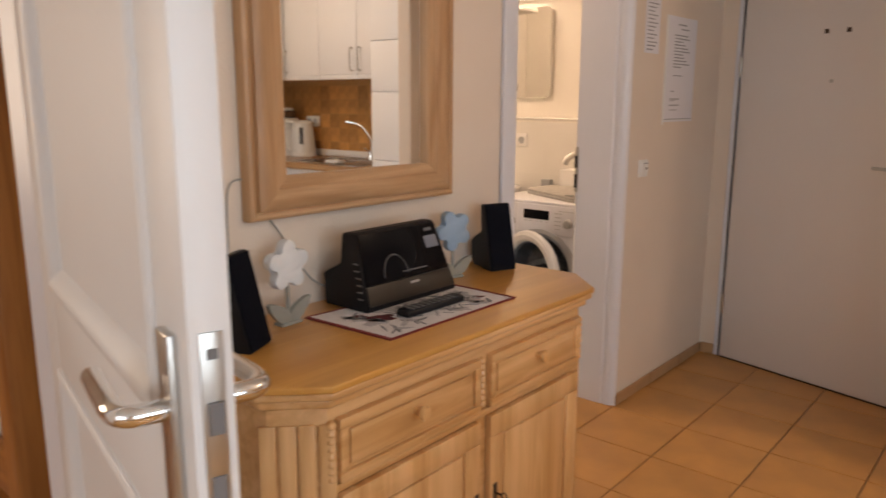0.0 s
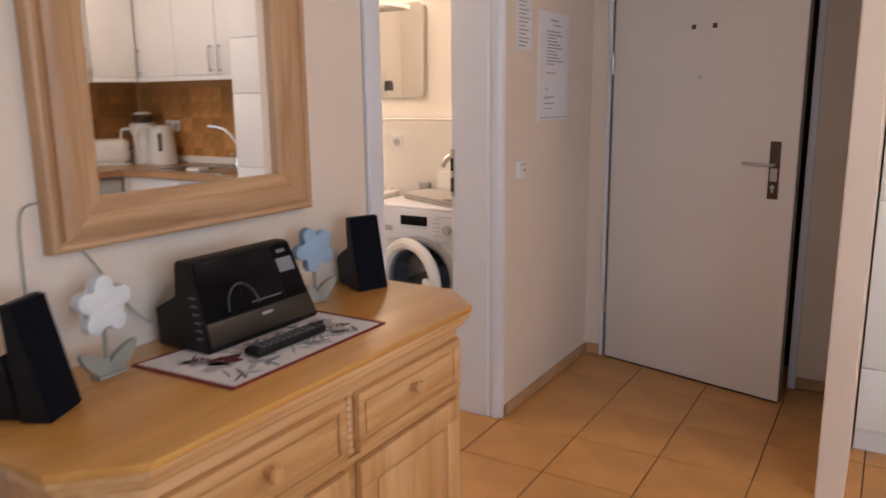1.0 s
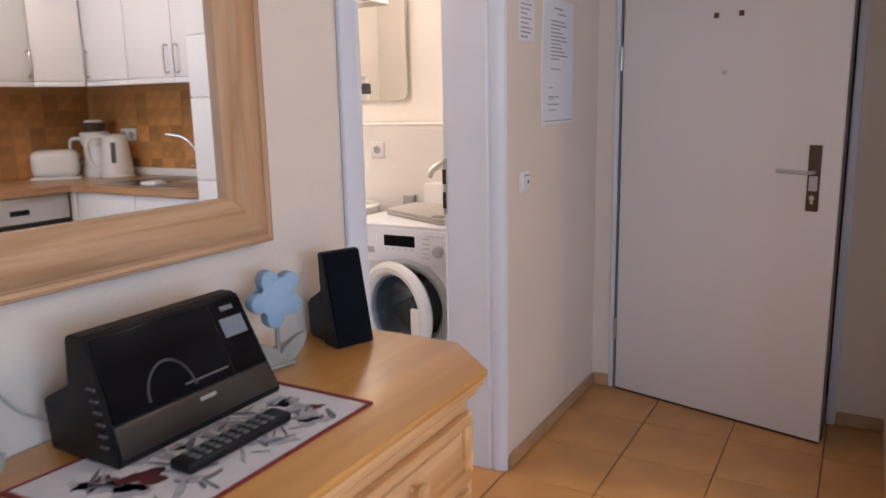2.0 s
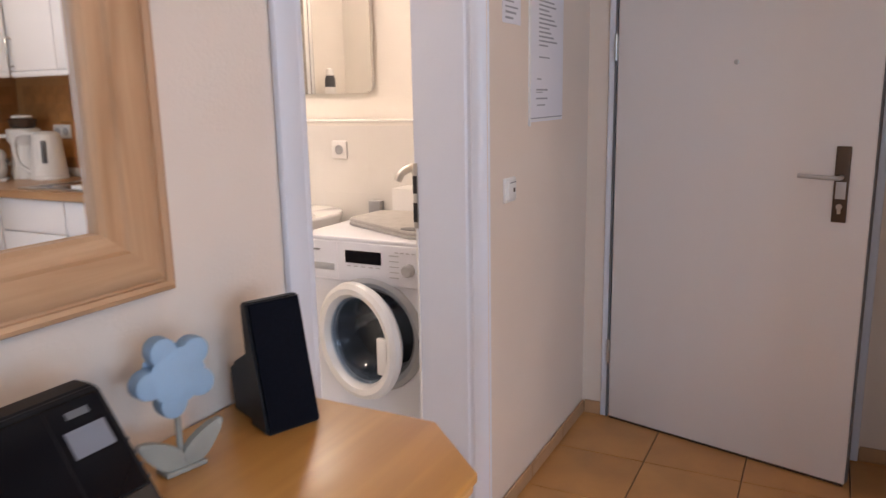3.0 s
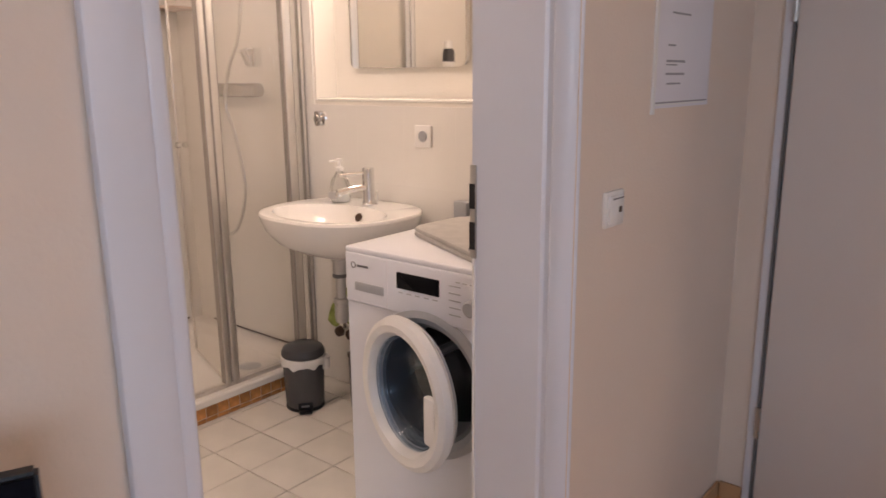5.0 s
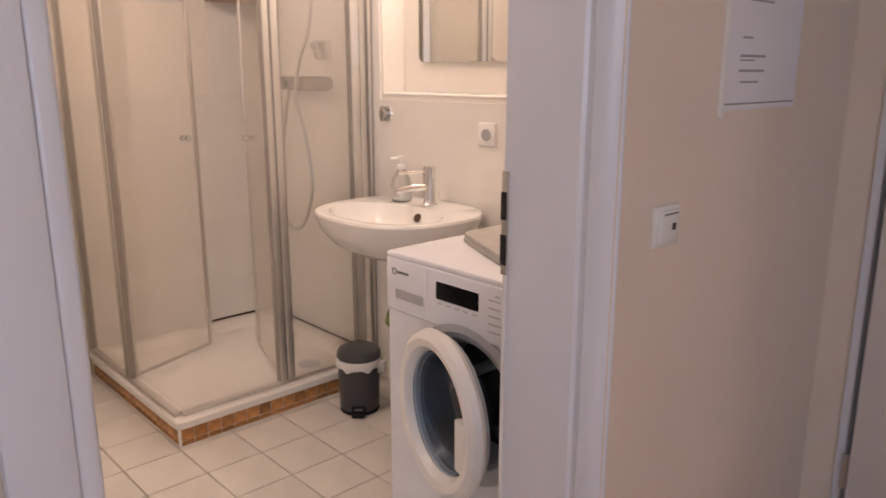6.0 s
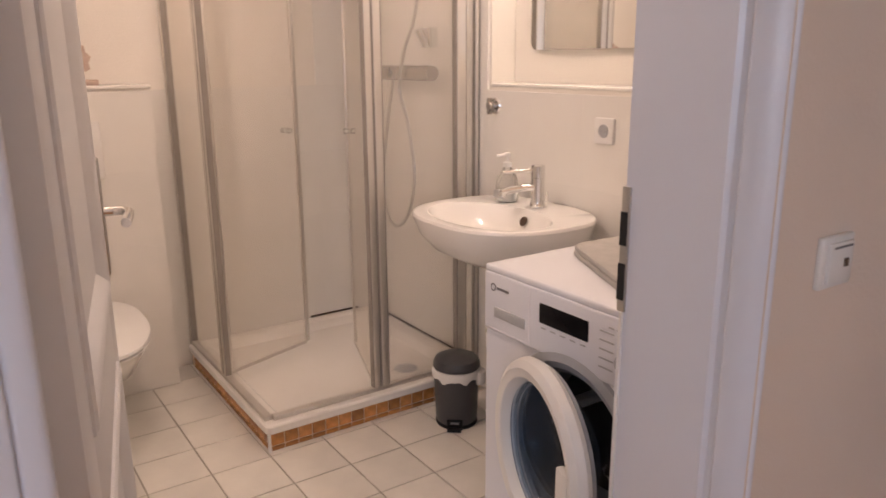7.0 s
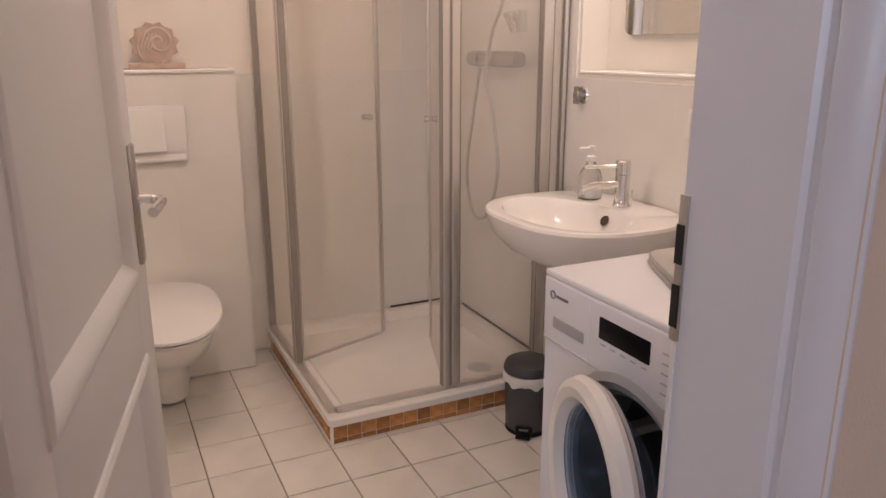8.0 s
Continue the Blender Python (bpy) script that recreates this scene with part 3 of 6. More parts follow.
part("cloth", prism(inset(MAT, 0.006), 0.0008, 0.0030), CLOTH, mat_ob)
inner = inset(MAT, 0.010)
hem = bmesh.new()
vo = [[hem.verts.new((x, y, z)) for x, y in pts] for pts, z in ((MAT, 0.0001), (MAT, 0.0042), (inner, 0.0042), (inner, 0.0001))]
for a, b in zip(vo, vo[1:] + vo[:1]):
    for i in range(4):
        hem.faces.new((a[i], a[(i + 1) % 4], b[(i + 1) % 4], b[i]))
part("hem", hem, CLOTHRED, mat_ob, "wine red hem")
rng = random.Random(4)


def blob(x, y, r, z, squash=1.0, turn=0.0, wob=0.18, n=14):
    pts = []
    for i in range(n):
        a = 2 * math.pi * i / n
        k = r * (1 + wob * math.sin(3 * a + x * 40) + wob * 0.6 * math.sin(5 * a + y * 30))
        u, v = k * math.cos(a), k * squash * math.sin(a)
        pts.append((x + u * math.cos(turn) - v * math.sin(turn), y + u * math.sin(turn) + v * math.cos(turn)))
    return prism(pts, z, z + 0.0006)


for x, y, r in ((-1.00, 6.775, 0.030), (-0.965, 6.835, 0.017), (-1.045, 6.745, 0.014), (-0.945, 7.07, 0.012)):
    p = part("poppy_print", blob(x, y, r, 0.0032, 0.7, 0.6, 0.3, 22), POPPYRED, mat_ob, "dark red poppy print")
for i in range(26):
    x, y = rng.uniform(-1.06, -0.905), rng.uniform(6.70, 7.09)
    part("shade_print", blob(x, y, rng.uniform(0.012, 0.030), 0.00305, rng.uniform(0.4, 0.9), rng.uniform(0, 3.1), 0.25, 14), CLOTHLIGHT, mat_ob)
for i in range(110):
    u, v = rng.uniform(0.06, 0.94), rng.uniform(0.06, 0.94)
    x, y = -0.89 - 0.20 * u, 6.69 + 0.41 * v
    if (Vector((x, y)) - Vector((-0.985, 6.76))).length < 0.05:
        continue
    part("leaf_print", blob(x, y, rng.uniform(0.008, 0.026), 0.0031 + 0.00005 * (i % 9), rng.uniform(0.10, 0.30), rng.uniform(0, 3.1), 0.12, 10), rng.choice((CLOTHGREY, CLOTHGREY, CLOTHLIGHT, CLOTHLIGHT)), mat_ob)

# compact hi-fi unit
hifi = thing("hifi_unit", (0, 0, DT + 0.004), "glossy black compact stereo with sloping front and pale display", "stereo")
prof = [(-1.195, 0.0), (-1.046, 0.0), (-1.042, 0.012), (-1.052, 0.062), (-1.073, 0.184), (-1.080, 0.190), (-1.110, 0.190), (-1.118, 0.184), (-1.130, 0.112), (-1.195, 0.080)]
HA, HB = 6.768, 7.096


def side_prism(points, y0, y1, bevel=0.0):
    bm = moved(prism([(x, z) for x, z in points], 0, y1 - y0), Matrix(((1, 0, 0, 0), (0, 0, -1, 0), (0, 1, 0, 0), (0, 0, 0, 1))))
    moved(bm, Matrix.Translation((0, y1, 0)))
    bmesh.ops.recalc_face_normals(bm, faces=bm.faces)
    if bevel:
        bmesh.ops.bevel(bm, geom=bm.edges[:], offset=bevel, segments=2, affect="EDGES")
    return bm




def tapered(bm):
    """Draws the stereo's far side in towards its top."""
    for v in bm.verts:
        v.co.y = HA - 0.06 * v.co.z + (v.co.y - HA) * (1 - 0.75 * v.co.z)
    return bm


part("body", tapered(side_prism(prof, HA, HB, 0.003)), BLACK, hifi)
slope = math.degrees(math.atan2(0.021, 0.122))
FACE = Matrix.Translation((-1.052, (HA + HB) / 2, 0.062)) @ pose(0, 0, 0, 0, -slope, 0)   # local y along, z up the slope, x out
part("front_panel", tapered(moved(box(-0.002, 0.0035, -0.156, 0.156, 0.002, 0.124, 0.0015), FACE)), GLOSSBLACK, hifi, "mirror-black front panel")
LOW = Matrix.Translation((-1.042, (HA + HB) / 2, 0.012)) @ pose(0, 0, 0, 0, -math.degrees(math.atan2(0.010, 0.050)), 0)
part("lower_band", tapered(moved(box(-0.002, 0.004, -0.158, 0.158, 0.002, 0.050, 0.0015), LOW)), BRONZEBAND, hifi, "smoked brown lower band")
part("brand_plate", tapered(moved(box(0.0035, 0.0048, -0.004, 0.028, 0.034, 0.040), LOW)), SILVER, hifi)
part("display", tapered(moved(box(0.003, 0.0045, 0.092, 0.146, 0.062, 0.094, 0.0008), FACE)), DISPLAY, hifi, "pale grey display window")
part("brand_plate", tapered(moved(box(0.003, 0.0044, 0.104, 0.134, 0.106, 0.114), FACE)), MIDGREY, hifi)
arc = tube([(0.0038, -0.045 + 0.045 * math.cos(a), 0.012 + 0.052 * math.sin(a)) for a in [math.pi * i / 10 for i in range(11)]], 0.0022, 6, 2)
part("disc_arc", tapered(moved(arc, FACE)), DIMGREY, hifi, "grey disc door outline")
part("slot_line", tapered(moved(box(0.003, 0.0042, -0.02, 0.072, 0.016, 0.019), FACE)), MIDGREY, hifi)
part("panel_seam", tapered(moved(box(0.003, 0.0038, 0.080, 0.0815, 0.004, 0.122), FACE)), BLACK, hifi)
for i in range(6):
    z = 0.03 + i * 0.017
    x = -1.052 - max(0, z - 0.062) * 0.17
    for yy in (HA - 0.003, HB + 0.0005):
        part("side_button", tapered(box(x - 0.022, x - 0.004, yy, yy + 0.0025, z, z + 0.004, 0.0008)), MIDGREY, hifi)

# remote control
rc = thing("remote_control", (-0.962, 6.903, DT + 0.005), "black remote control lying on the placemat", "remote control", turn=-1.0)
part("shell", box(-0.021, 0.021, -0.102, 0.102, 0, 0.017, 0.006, 3), BLACK, rc)
for i in range(9):
    for j in (-1, 0, 1):
        part("button", box(j * 0.012 - 0.004, j * 0.012 + 0.004, -0.083 + i * 0.018, -0.074 + i * 0.018, 0.0165, 0.0185), MIDGREY, rc)


# loudspeakers
def loudspeaker(name, place, turn, label):
    ob = thing(name, place, label, "loudspeaker", turn, "stereo speakers")
    w, h = 0.045, 0.197
    # local x: forward; a leaning front box with a shorter swollen back
    part("front_box", side_prism([(-0.055, 0.0), (0.0, 0.0), (-0.046, h), (-0.066, h - 0.002)], -w, w, 0.003), BLACK, ob)
    part("rear_box", side_prism([(-0.128, 0.0), (-0.050, 0.0), (-0.068, 0.115), (-0.135, 0.078)], -w + 0.006, w - 0.006, 0.006), BLACK, ob)
    lean = math.degrees(math.atan2(0.046, h))
    part("cloth", moved(box(-0.001, 0.004, -w + 0.003, w - 0.003, 0.004, h * 1.012, 0.0015), pose(0, 0, 0, 0, -lean, 0)), GRILLE, ob, "black speaker cloth")
    return ob


loudspeaker("loudspeaker", (-1.080, 7.366, DT), -22, "black loudspeaker with sloping cloth front on the sideboard")
loudspeaker("loudspeaker", (-1.040, 6.463, DT), 27, "black loudspeaker turned towards the hall on the sideboard")


# wooden flowers
def wooden_flower(place, turn, petals, spin, label):
    ob = thing("wooden_flower", place, label, "ornament", turn, "wooden flowers")
    pts = []
    for i in range(60):
        a = 2 * math.pi * i / 60
        r = 0.025 + 0.034 * abs(math.cos(2.5 * a + spin)) ** 0.62
        pts.append((r * math.sin(a), r * math.cos(a)))
    bloom = moved(prism(pts, -0.013, 0.013, 0.004), Matrix.Translation((0, 0, 0.137)) @ pose(0, 0, 0, 90, 0, 90))
    part("bloom", bloom, petals, ob)
    part("stem", rod((0, 0, 0.004), (0, 0, 0.09), 0.0045), LEAFGREY, ob)
    for s in (-1, 1):
        leaf = []
        for i in range(24):
            a = 2 * math.pi * i / 24
            leaf.append((0.040 * math.cos(a), 0.016 * math.sin(a) * (1 - 0.35 * math.cos(a))))
        part("leaf", moved(prism(leaf, -0.006, 0.006, 0.002), Matrix.Translation((0.005, s * 0.030, 0.032)) @ pose(0, 0, 0, 90, 0, 90) @ pose(0, 0, 0, 0, 0, 90 - s * 52)), LEAFGREY, ob)
    part("foot", box(-0.016, 0.016, -0.03, 0.03, 0, 0.008, 0.003), LEAFGREY, ob)
    return ob


wooden_flower((-1.135, 6.606, DT), 4, FLOWERWHITE, 0.0, "white painted wooden flower with grey-green leaves")
wooden_flower((-1.142, 7.200, DT), -14, FLOWERBLUE, 1.05, "powder blue painted wooden flower with grey-green leaves")

# cables
solo("cable", tube([(HX + 0.006, 6.60, 1.150), (HX + 0.006, 6.560, 1.157), (HX + 0.006, 6.535, 1.145), (HX + 0.005, 6.527, 1.10), (HX + 0.005, 6.524, 0.98), (HX + 0.006, 6.515, 0.90), (HX + 0.03, 6.495, DT + 0.006)], 0.0022, 8), CABLE, "thin grey cable hanging down the cream wall", "cable")
solo("cable", tube([(HX + 0.006, 6.63, 1.068), (HX + 0.008, 6.66, 1.03), (HX + 0.016, 6.70, 0.96), (HX + 0.03, 6.74, 0.90), (-1.193, 6.785, 0.87)], 0.0022, 8), CABLE, "thin grey cable from wall to stereo", "cable")

# framed mirror
wm = thing("wall_mirror", (0, 0, 0), "large mirror in a washed pine moulded frame", "mirror")
MY0, MY1, MZ0, MZ1, MW, RAIL = 6.568, 7.281, 1.060, 2.10, 0.112, 0.87
prof_f = [(0.0, 0.0), (0.0, 0.024), (0.003, 0.029), (0.010, 0.032), (0.017, 0.029), (0.019, 0.025), (0.023, 0.025), (0.026, 0.034), (0.032, 0.038), (0.060, 0.040), (0.078, 0.036), (0.083, 0.030), (0.088, 0.029), (0.093, 0.030), (0.106, 0.027), (0.112, 0.020), (0.112, 0.0)]


def mitred(ax, horizontal):
    """One mitred side of the frame."""
    rings = []
    for end in (0, 1):
        ring = []
        for d, h in prof_f:
            if horizontal:
                z = MZ0 + d * RAIL if ax == 0 else MZ1 - d * RAIL
                y = MY0 + d if end == 0 else MY1 - d
            else:
                y = MY0 + d if ax == 0 else MY1 - d
                z = MZ0 + d * RAIL if end == 0 else MZ1 - d * RAIL
            ring.append((HX + 0.003 + h, y, z))
        rings.append(ring)
    return loft(rings)


for ax in (0, 1):
    part("frame_rail", mitred(ax, True), PALE_Y, wm)
    part("frame_stile", mitred(ax, False), PALE_Z, wm)
part("mirror_glass", box(HX + 0.004, HX + 0.012, MY0 + MW - 0.006, MY1 - MW + 0.006, MZ0 + MW * RAIL - 0.006, MZ1 - MW * RAIL + 0.006), MIRROR, wm, "clear silvered glass")

# papers and bell on the hall wall
def notice(place_y, z0, w, h, lines, label, frame_strip, seed):
    ob = thing("notice", (HX, place_y, z0), label, "notice")
    r = random.Random(seed)
    part("sheet", box(0.001, 0.004, 0, w, 0, h), PAPER, ob)
    if frame_strip:
        part("sleeve_edge", joined(box(0.001, 0.007, -0.006, 0.004, -0.012, h), box(0.004, 0.0055, 0.01, w - 0.02, 0.006, 0.0095)), WPLASTIC, ob)
        part("printed_rule", box(0.0042, 0.0052, 0.012, w - 0.01, 0.010, 0.0135), INK, ob)
    for z, a, b, t in lines:
        part("print_bar", box(0.0042, 0.0050, a * w, b * w * r.uniform(0.93, 1.0), z * h, z * h + t), INK, ob)
    return ob


notice(8.562, 1.530, 0.137, 0.30, [(0.04 + 0.052 * i, 0.12, 0.55 + 0.33 * ((i * 7) % 5) / 4, 0.0045 if i not in (0, 1) else 0.006) for i in range(18)],
       "printed paper sheet taped to the cream wall", False, 2)
notice(8.777, 1.240, 0.325, 0.46, [(0.11, 0.2, 0.46, 0.004), (0.155, 0.18, 0.52, 0.005), (0.20, 0.18, 0.38, 0.003), (0.215, 0.18, 0.52, 0.005), (0.29, 0.2, 0.33, 0.004), (0.44, 0.25, 0.6, 0.004)]
       + [(0.52 + 0.03 * i, 0.25, 0.55 + 0.25 * ((i * 3) % 4) / 3, 0.005) for i in range(11)] + [(0.92, 0.35, 0.62, 0.006), (0.88, 0.45, 0.75, 0.005)],
       "white printed sheet in a clear sleeve on the wall", True, 3)
bell = thing("light_switch", (HX, 8.566, 1.009), "square white wall switch plate with a small dark window", "switch")
part("plate", box(0.0, 0.010, 0, 0.080, 0, 0.074, 0.003), WPLASTIC, bell)
part("rocker", box(0.009, 0.016, 0.010, 0.070, 0.008, 0.066, 0.003), WPLASTIC, bell)
part("pilot_window", box(0.0155, 0.0172, 0.046, 0.057, 0.030, 0.042), BRONZE, bell)
part("top_line", box(0.0155, 0.0168, 0.018, 0.064, 0.058, 0.061), MIDGREY, bell)


# ---- doors ----
def lever(bm_z, x, side, reach, turn_to, mat, parent, thick=0.009):
    """A lever on a short neck; side -1 or 1: the face of the leaf; turn_to -1: it points to the hinge."""
    y = side * 0.022
    tip = y + side * 0.048
    h = part("lever", tube([(x, y, bm_z), (x, tip - side * 0.014, bm_z), (x + turn_to * 0.016, tip, bm_z), (x + turn_to * 0.06, tip, bm_z), (x + turn_to * reach, tip - side * 0.004, bm_z - 0.003)], thick, 12), mat, parent)
    return h


def panel_leaf(ob, w, h, mat, panels, margin=0.11):
    """Leaf along local x with stiles, rails, sunk panels and sloping mouldings on both faces."""
    t = 0.02
    part("stile", box(0, margin, -t, t, 0.008, h, 0.002), mat, ob)
    part("stile", box(w - margin, w, -t, t, 0.008, h, 0.002), mat, ob)
    zs = [0.008] + [z for p in panels for z in p] + [h]
    for a, b in zip(zs[::2], zs[1::2]):
        part("rail", box(margin - 0.001, w - margin + 0.001, -t + 0.0005, t - 0.0005, a, b, 0.0015), mat, ob)
    for a, b in panels:
        part("panel", box(margin - 0.004, w - margin + 0.004, -0.007, 0.007, a - 0.004, b + 0.004), mat, ob)
        for s in (-1, 1):
            prof = [(-0.010, 0.018), (-0.008, 0.0235), (-0.002, 0.027), (0.006, 0.027), (0.016, 0.022), (0.028, 0.012), (0.034, 0.006)]
            for horiz, ax in ((True, 0), (True, 1), (False, 0), (False, 1)):
                rings = []
                for end in (0, 1):
                    ring = []
                    for d, q in prof:
                        if horiz:
                            z = a + d if ax == 0 else b - d
                            x = margin + d if end == 0 else w - margin - d
                        else:
                            x = margin + d if ax == 0 else w - margin - d
                            z = a + d if end == 0 else b - d
                        ring.append((x, s * q, z))
                    rings.append(ring)
                part("moulding", loft(rings), mat, ob)


# bathroom door, opened inwards
bd = thing("door_bath", (-1.460, 7.654, 0), "white panelled bathroom door standing open inwards", "door", turn=168.2, kind="structure")
panel_leaf(bd, 0.80, 1.985, DOORWHITE, [(0.13, 0.765), (0.925, 1.86)])
for s in (-1, 1):
    part("handle_plate", box(0.735, 0.770, min(s * 0.0195, s * 0.028), max(s * 0.0195, s * 0.028), 0.932, 1.150, 0.003), STEEL, bd)
    lever(1.050, 0.7525, s, 0.105, -1, CHROME, bd)
part("lock_face", box(0.799, 0.802, -0.010, 0.010, 0.92, 1.14), STEEL, bd)

# bedroom door, opened into the living room
ld = thing("door_bedroom", (-1.222, 6.147, 0), "white panelled room door standing wide open", "door", turn=-13.6, kind="structure")
panel_leaf(ld, 0.860, 1.985, DOORWHITE, [(0.13, 0.86), (1.02, 1.86)])
for s in (-1, 1):
    part("handle_plate", box(0.7880, 0.8260, min(s * 0.0195, s * 0.029), max(s * 0.0195, s * 0.029), 0.83, 1.122, 0.003), STEEL, ld)
    lever(1.046, 0.8080, s, 0.140, -1, CHROME, ld, 0.011)
lf = part("lock_face", box(0.8590, 0.8625, -0.011, 0.011, 0.91, 1.130, 0.001), STEEL, ld, "steel lock face")
part("latch", box(0.8620, 0.8680, -0.007, 0.007, 1.035, 1.065), MIDGREY, lf)
part("bolt", box(0.8620, 0.8640, -0.007, 0.007, 0.960, 0.992), MIDGREY, lf)
part("screw", box(0.8620, 0.8635, -0.005, 0.005, 1.105, 1.115), MIDGREY, lf)

# entrance door, ajar
ed = thing("door_entrance", (-1.121, 9.4145, 0), "plain white entrance door standing ajar", "door", turn=-14.1, kind="structure")
part("leaf", box(0, 0.893, -0.002, 0.038, 0.008, 2.03, 0.003), DOORSKIN, ed)
part("leaf_edge_seal", box(0.8925, 0.896, 0.004, 0.034, 0.012, 2.02), MIDGREY, ed)
part("weather_strip", box(0.004, 0.889, -0.0035, 0.036, 0.001, 0.0078), BRONZE, ed)
plate = part("handle_plate", box(0.783, 0.826, -0.011, -0.0015, 0.904, 1.148, 0.002), BRONZE, ed, "dark bronze handle plate")
part("cylinder", moved(face_back(lathe([(0, 0), (0.009, 0), (0.009, 0.006), (0, 0.006)], 16)), Matrix.Translation((0.8045, -0.011, 0.955))), STEEL, plate)
part("keyhole_tongue", box(0.7995, 0.8095, -0.015, -0.0105, 0.932, 0.952, 0.001), STEEL, plate)
part("shadow_gap", box(0.790, 0.820, -0.0125, -0.0108, 0.980, 1.035, 0.001), SILVER, plate)
part("lever", tube([(0.8045, -0.010, 1.050), (0.8045, -0.042, 1.050), (0.790, -0.052, 1.050), (0.745, -0.052, 1.051), (0.684, -0.049, 1.053)], 0.0075, 12), SILVER, ed)
part("peephole", moved(face_back(lathe([(0, 0), (0.009, 0), (0.009, 0.003), (0.005, 0.005), (0, 0.004)], 18)), Matrix.Translation((0.448, -0.002, 1.423))), STEEL, ed)
for x in (0.405, 0.503):
    part("bumper", box(x - 0.0095, x + 0.0095, -0.006, -0.0015, 1.630, 1.650, 0.001), BRONZE, ed)
for z in (0.243, 1.448):
    part("hinge", joined(rod((-0.006, -0.007, z), (-0.006, -0.007, z + 0.098), 0.0065), box(-0.003, 0.002, -0.006, -0.0015, z, z + 0.098)), STEEL, ed)

# ---- living room: one chair ----
chair = thing("dining_chair", (0.232, 6.570, 0), "light pine dining chair with a slatted back", "chair", turn=-36)
for x in (-0.195, 0.195):
    part("back_leg", prism([(x - 0.018, -0.02), (x + 0.018, -0.02), (x + 0.018, 0.018), (x - 0.018, 0.018)], 0, 0.84, 0.006), CHAIRWOOD, chair)
    part("front_leg", prism([(x - 0.02, -0.42), (x + 0.02, -0.42), (x + 0.02, -0.38), (x - 0.02, -0.38)], 0, 0.44, 0.006), CHAIRWOOD, chair)
part("top_rail", box(-0.225, 0.225, -0.018, 0.018, 0.79, 0.862, 0.014, 3), CHAIRWOOD, chair)
for x in (-0.11, 0, 0.11):
    part("back_slat", box(x - 0.022, x + 0.022, -0.006, 0.006, 0.47, 0.80, 0.003), CHAIRWOOD, chair)
part("seat", box(-0.215, 0.215, -0.43, 0.015, 0.44, 0.465, 0.008, 3), CHAIRWOOD, chair)

# ---- bathroom ----
# washing machine: local x along the front, local -y out of the front
WX0, WX1, WY0, WY1 = -2.060, -1.480, 8.634, 9.21
wash = thing("washing_machine", ((WX0 + WX1) / 2, WY0, 0), "white front-loading washing machine with its round door ajar", "washing machine")
W2 = (WX1 - WX0) / 2
CX, CZ, PR = 0.006, 0.510, 0.182


def holed_front(w, z0, z1, cx, cz, r, depth, n=48):
    """A flat front with a round hole, thick by depth."""
    bm = bmesh.new()
    def edge(a):
        dx, dz = math.cos(a), math.sin(a)
        k = min((w - cx if dx > 0 else w + cx) / abs(dx) if abs(dx) > 1e-6 else 9, (z1 - cz if dz > 0 else cz - z0) / abs(dz) if abs(dz) > 1e-6 else 9)
        return cx + dx * k, cz + dz * k
    corner = [math.atan2(z - cz, x - cx) % (2 * math.pi) for x in (-w, w) for z in (z0, z1)]
    angles = sorted(set([2 * math.pi * i / n for i in range(n)] + corner))
    inn = [bm.verts.new((cx + r * math.cos(a), 0, cz + r * math.sin(a))) for a in angles]
    out = [bm.verts.new((edge(a)[0], 0, edge(a)[1])) for a in angles]
    back = [bm.verts.new((v.co.x, depth, v.co.z)) for v in inn]
    m = len(angles)
    for i in range(m):
        j = (i + 1) % m
        bm.faces.new((inn[i], inn[j], out[j], out[i]))
        bm.faces.new((inn[i], back[i], back[j], inn[j]))
    return bm


part("front_panel", holed_front(W2 - 0.0005, 0.02, 0.698, CX, CZ, PR, 0.03), ENAMEL, wash)
body = joined(box(-W2, -W2 + 0.012, 0.004, WY1 - WY0, 0.012, 0.842), box(W2 - 0.012, W2, 0.004, WY1 - WY0, 0.012, 0.842), box(-W2, W2, WY1 - WY0 - 0.012, WY1 - WY0, 0.012, 0.842))
part("casing", body, ENAMEL, wash)
part("top_plate", box(-W2, W2, -0.006, WY1 - WY0, 0.836, 0.853, 0.006, 3), ENAMEL, wash)
part("control_panel", box(-W2 + 0.001, W2 - 0.001, -0.008, 0.03, 0.693, 0.838, 0.006, 3), ENAMEL, wash)
part("plinth", box(-W2 + 0.01, W2 - 0.01, 0.012, 0.03, 0.0, 0.05), ENAMEL, wash)
part("display_window", box(-0.091, 0.056, -0.0105, -0.006, 0.764, 0.809, 0.002), GLOSSBLACK, wash, "black display window")
part("drawer_grip", box(-W2 + 0.040, -W2 + 0.150, -0.0100, -0.006, 0.731, 0.756, 0.002), GREYRING, wash, "grey detergent drawer grip")
part("drawer_seam", joined(box(-W2 + 0.004, -0.125, -0.0088, -0.0075, 0.7, 0.7018), box(-0.127, -0.125, -0.0088, -0.0075, 0.7, 0.832)), PAPER, wash)
part("maker_mark", joined(box(-W2 + 0.05, -W2 + 0.092, -0.0096, -0.0075, 0.800, 0.806), moved(face_back(lathe([(0.007, 0), (0.0095, 0), (0.0095, 0.0015), (0.007, 0.0015)], 16, True)), Matrix.Translation((-W2 + 0.036, -0.0078, 0.803)))), MIDGREY, wash)
part("programme_knob", moved(face_back(lathe([(0, 0.024), (0.017, 0.024), (0.021, 0.020), (0.023, 0.0), (0, 0.0)], 28)), Matrix.Translation((0.165, -0.007, 0.757))), GREYRING, wash, "silver programme knob")
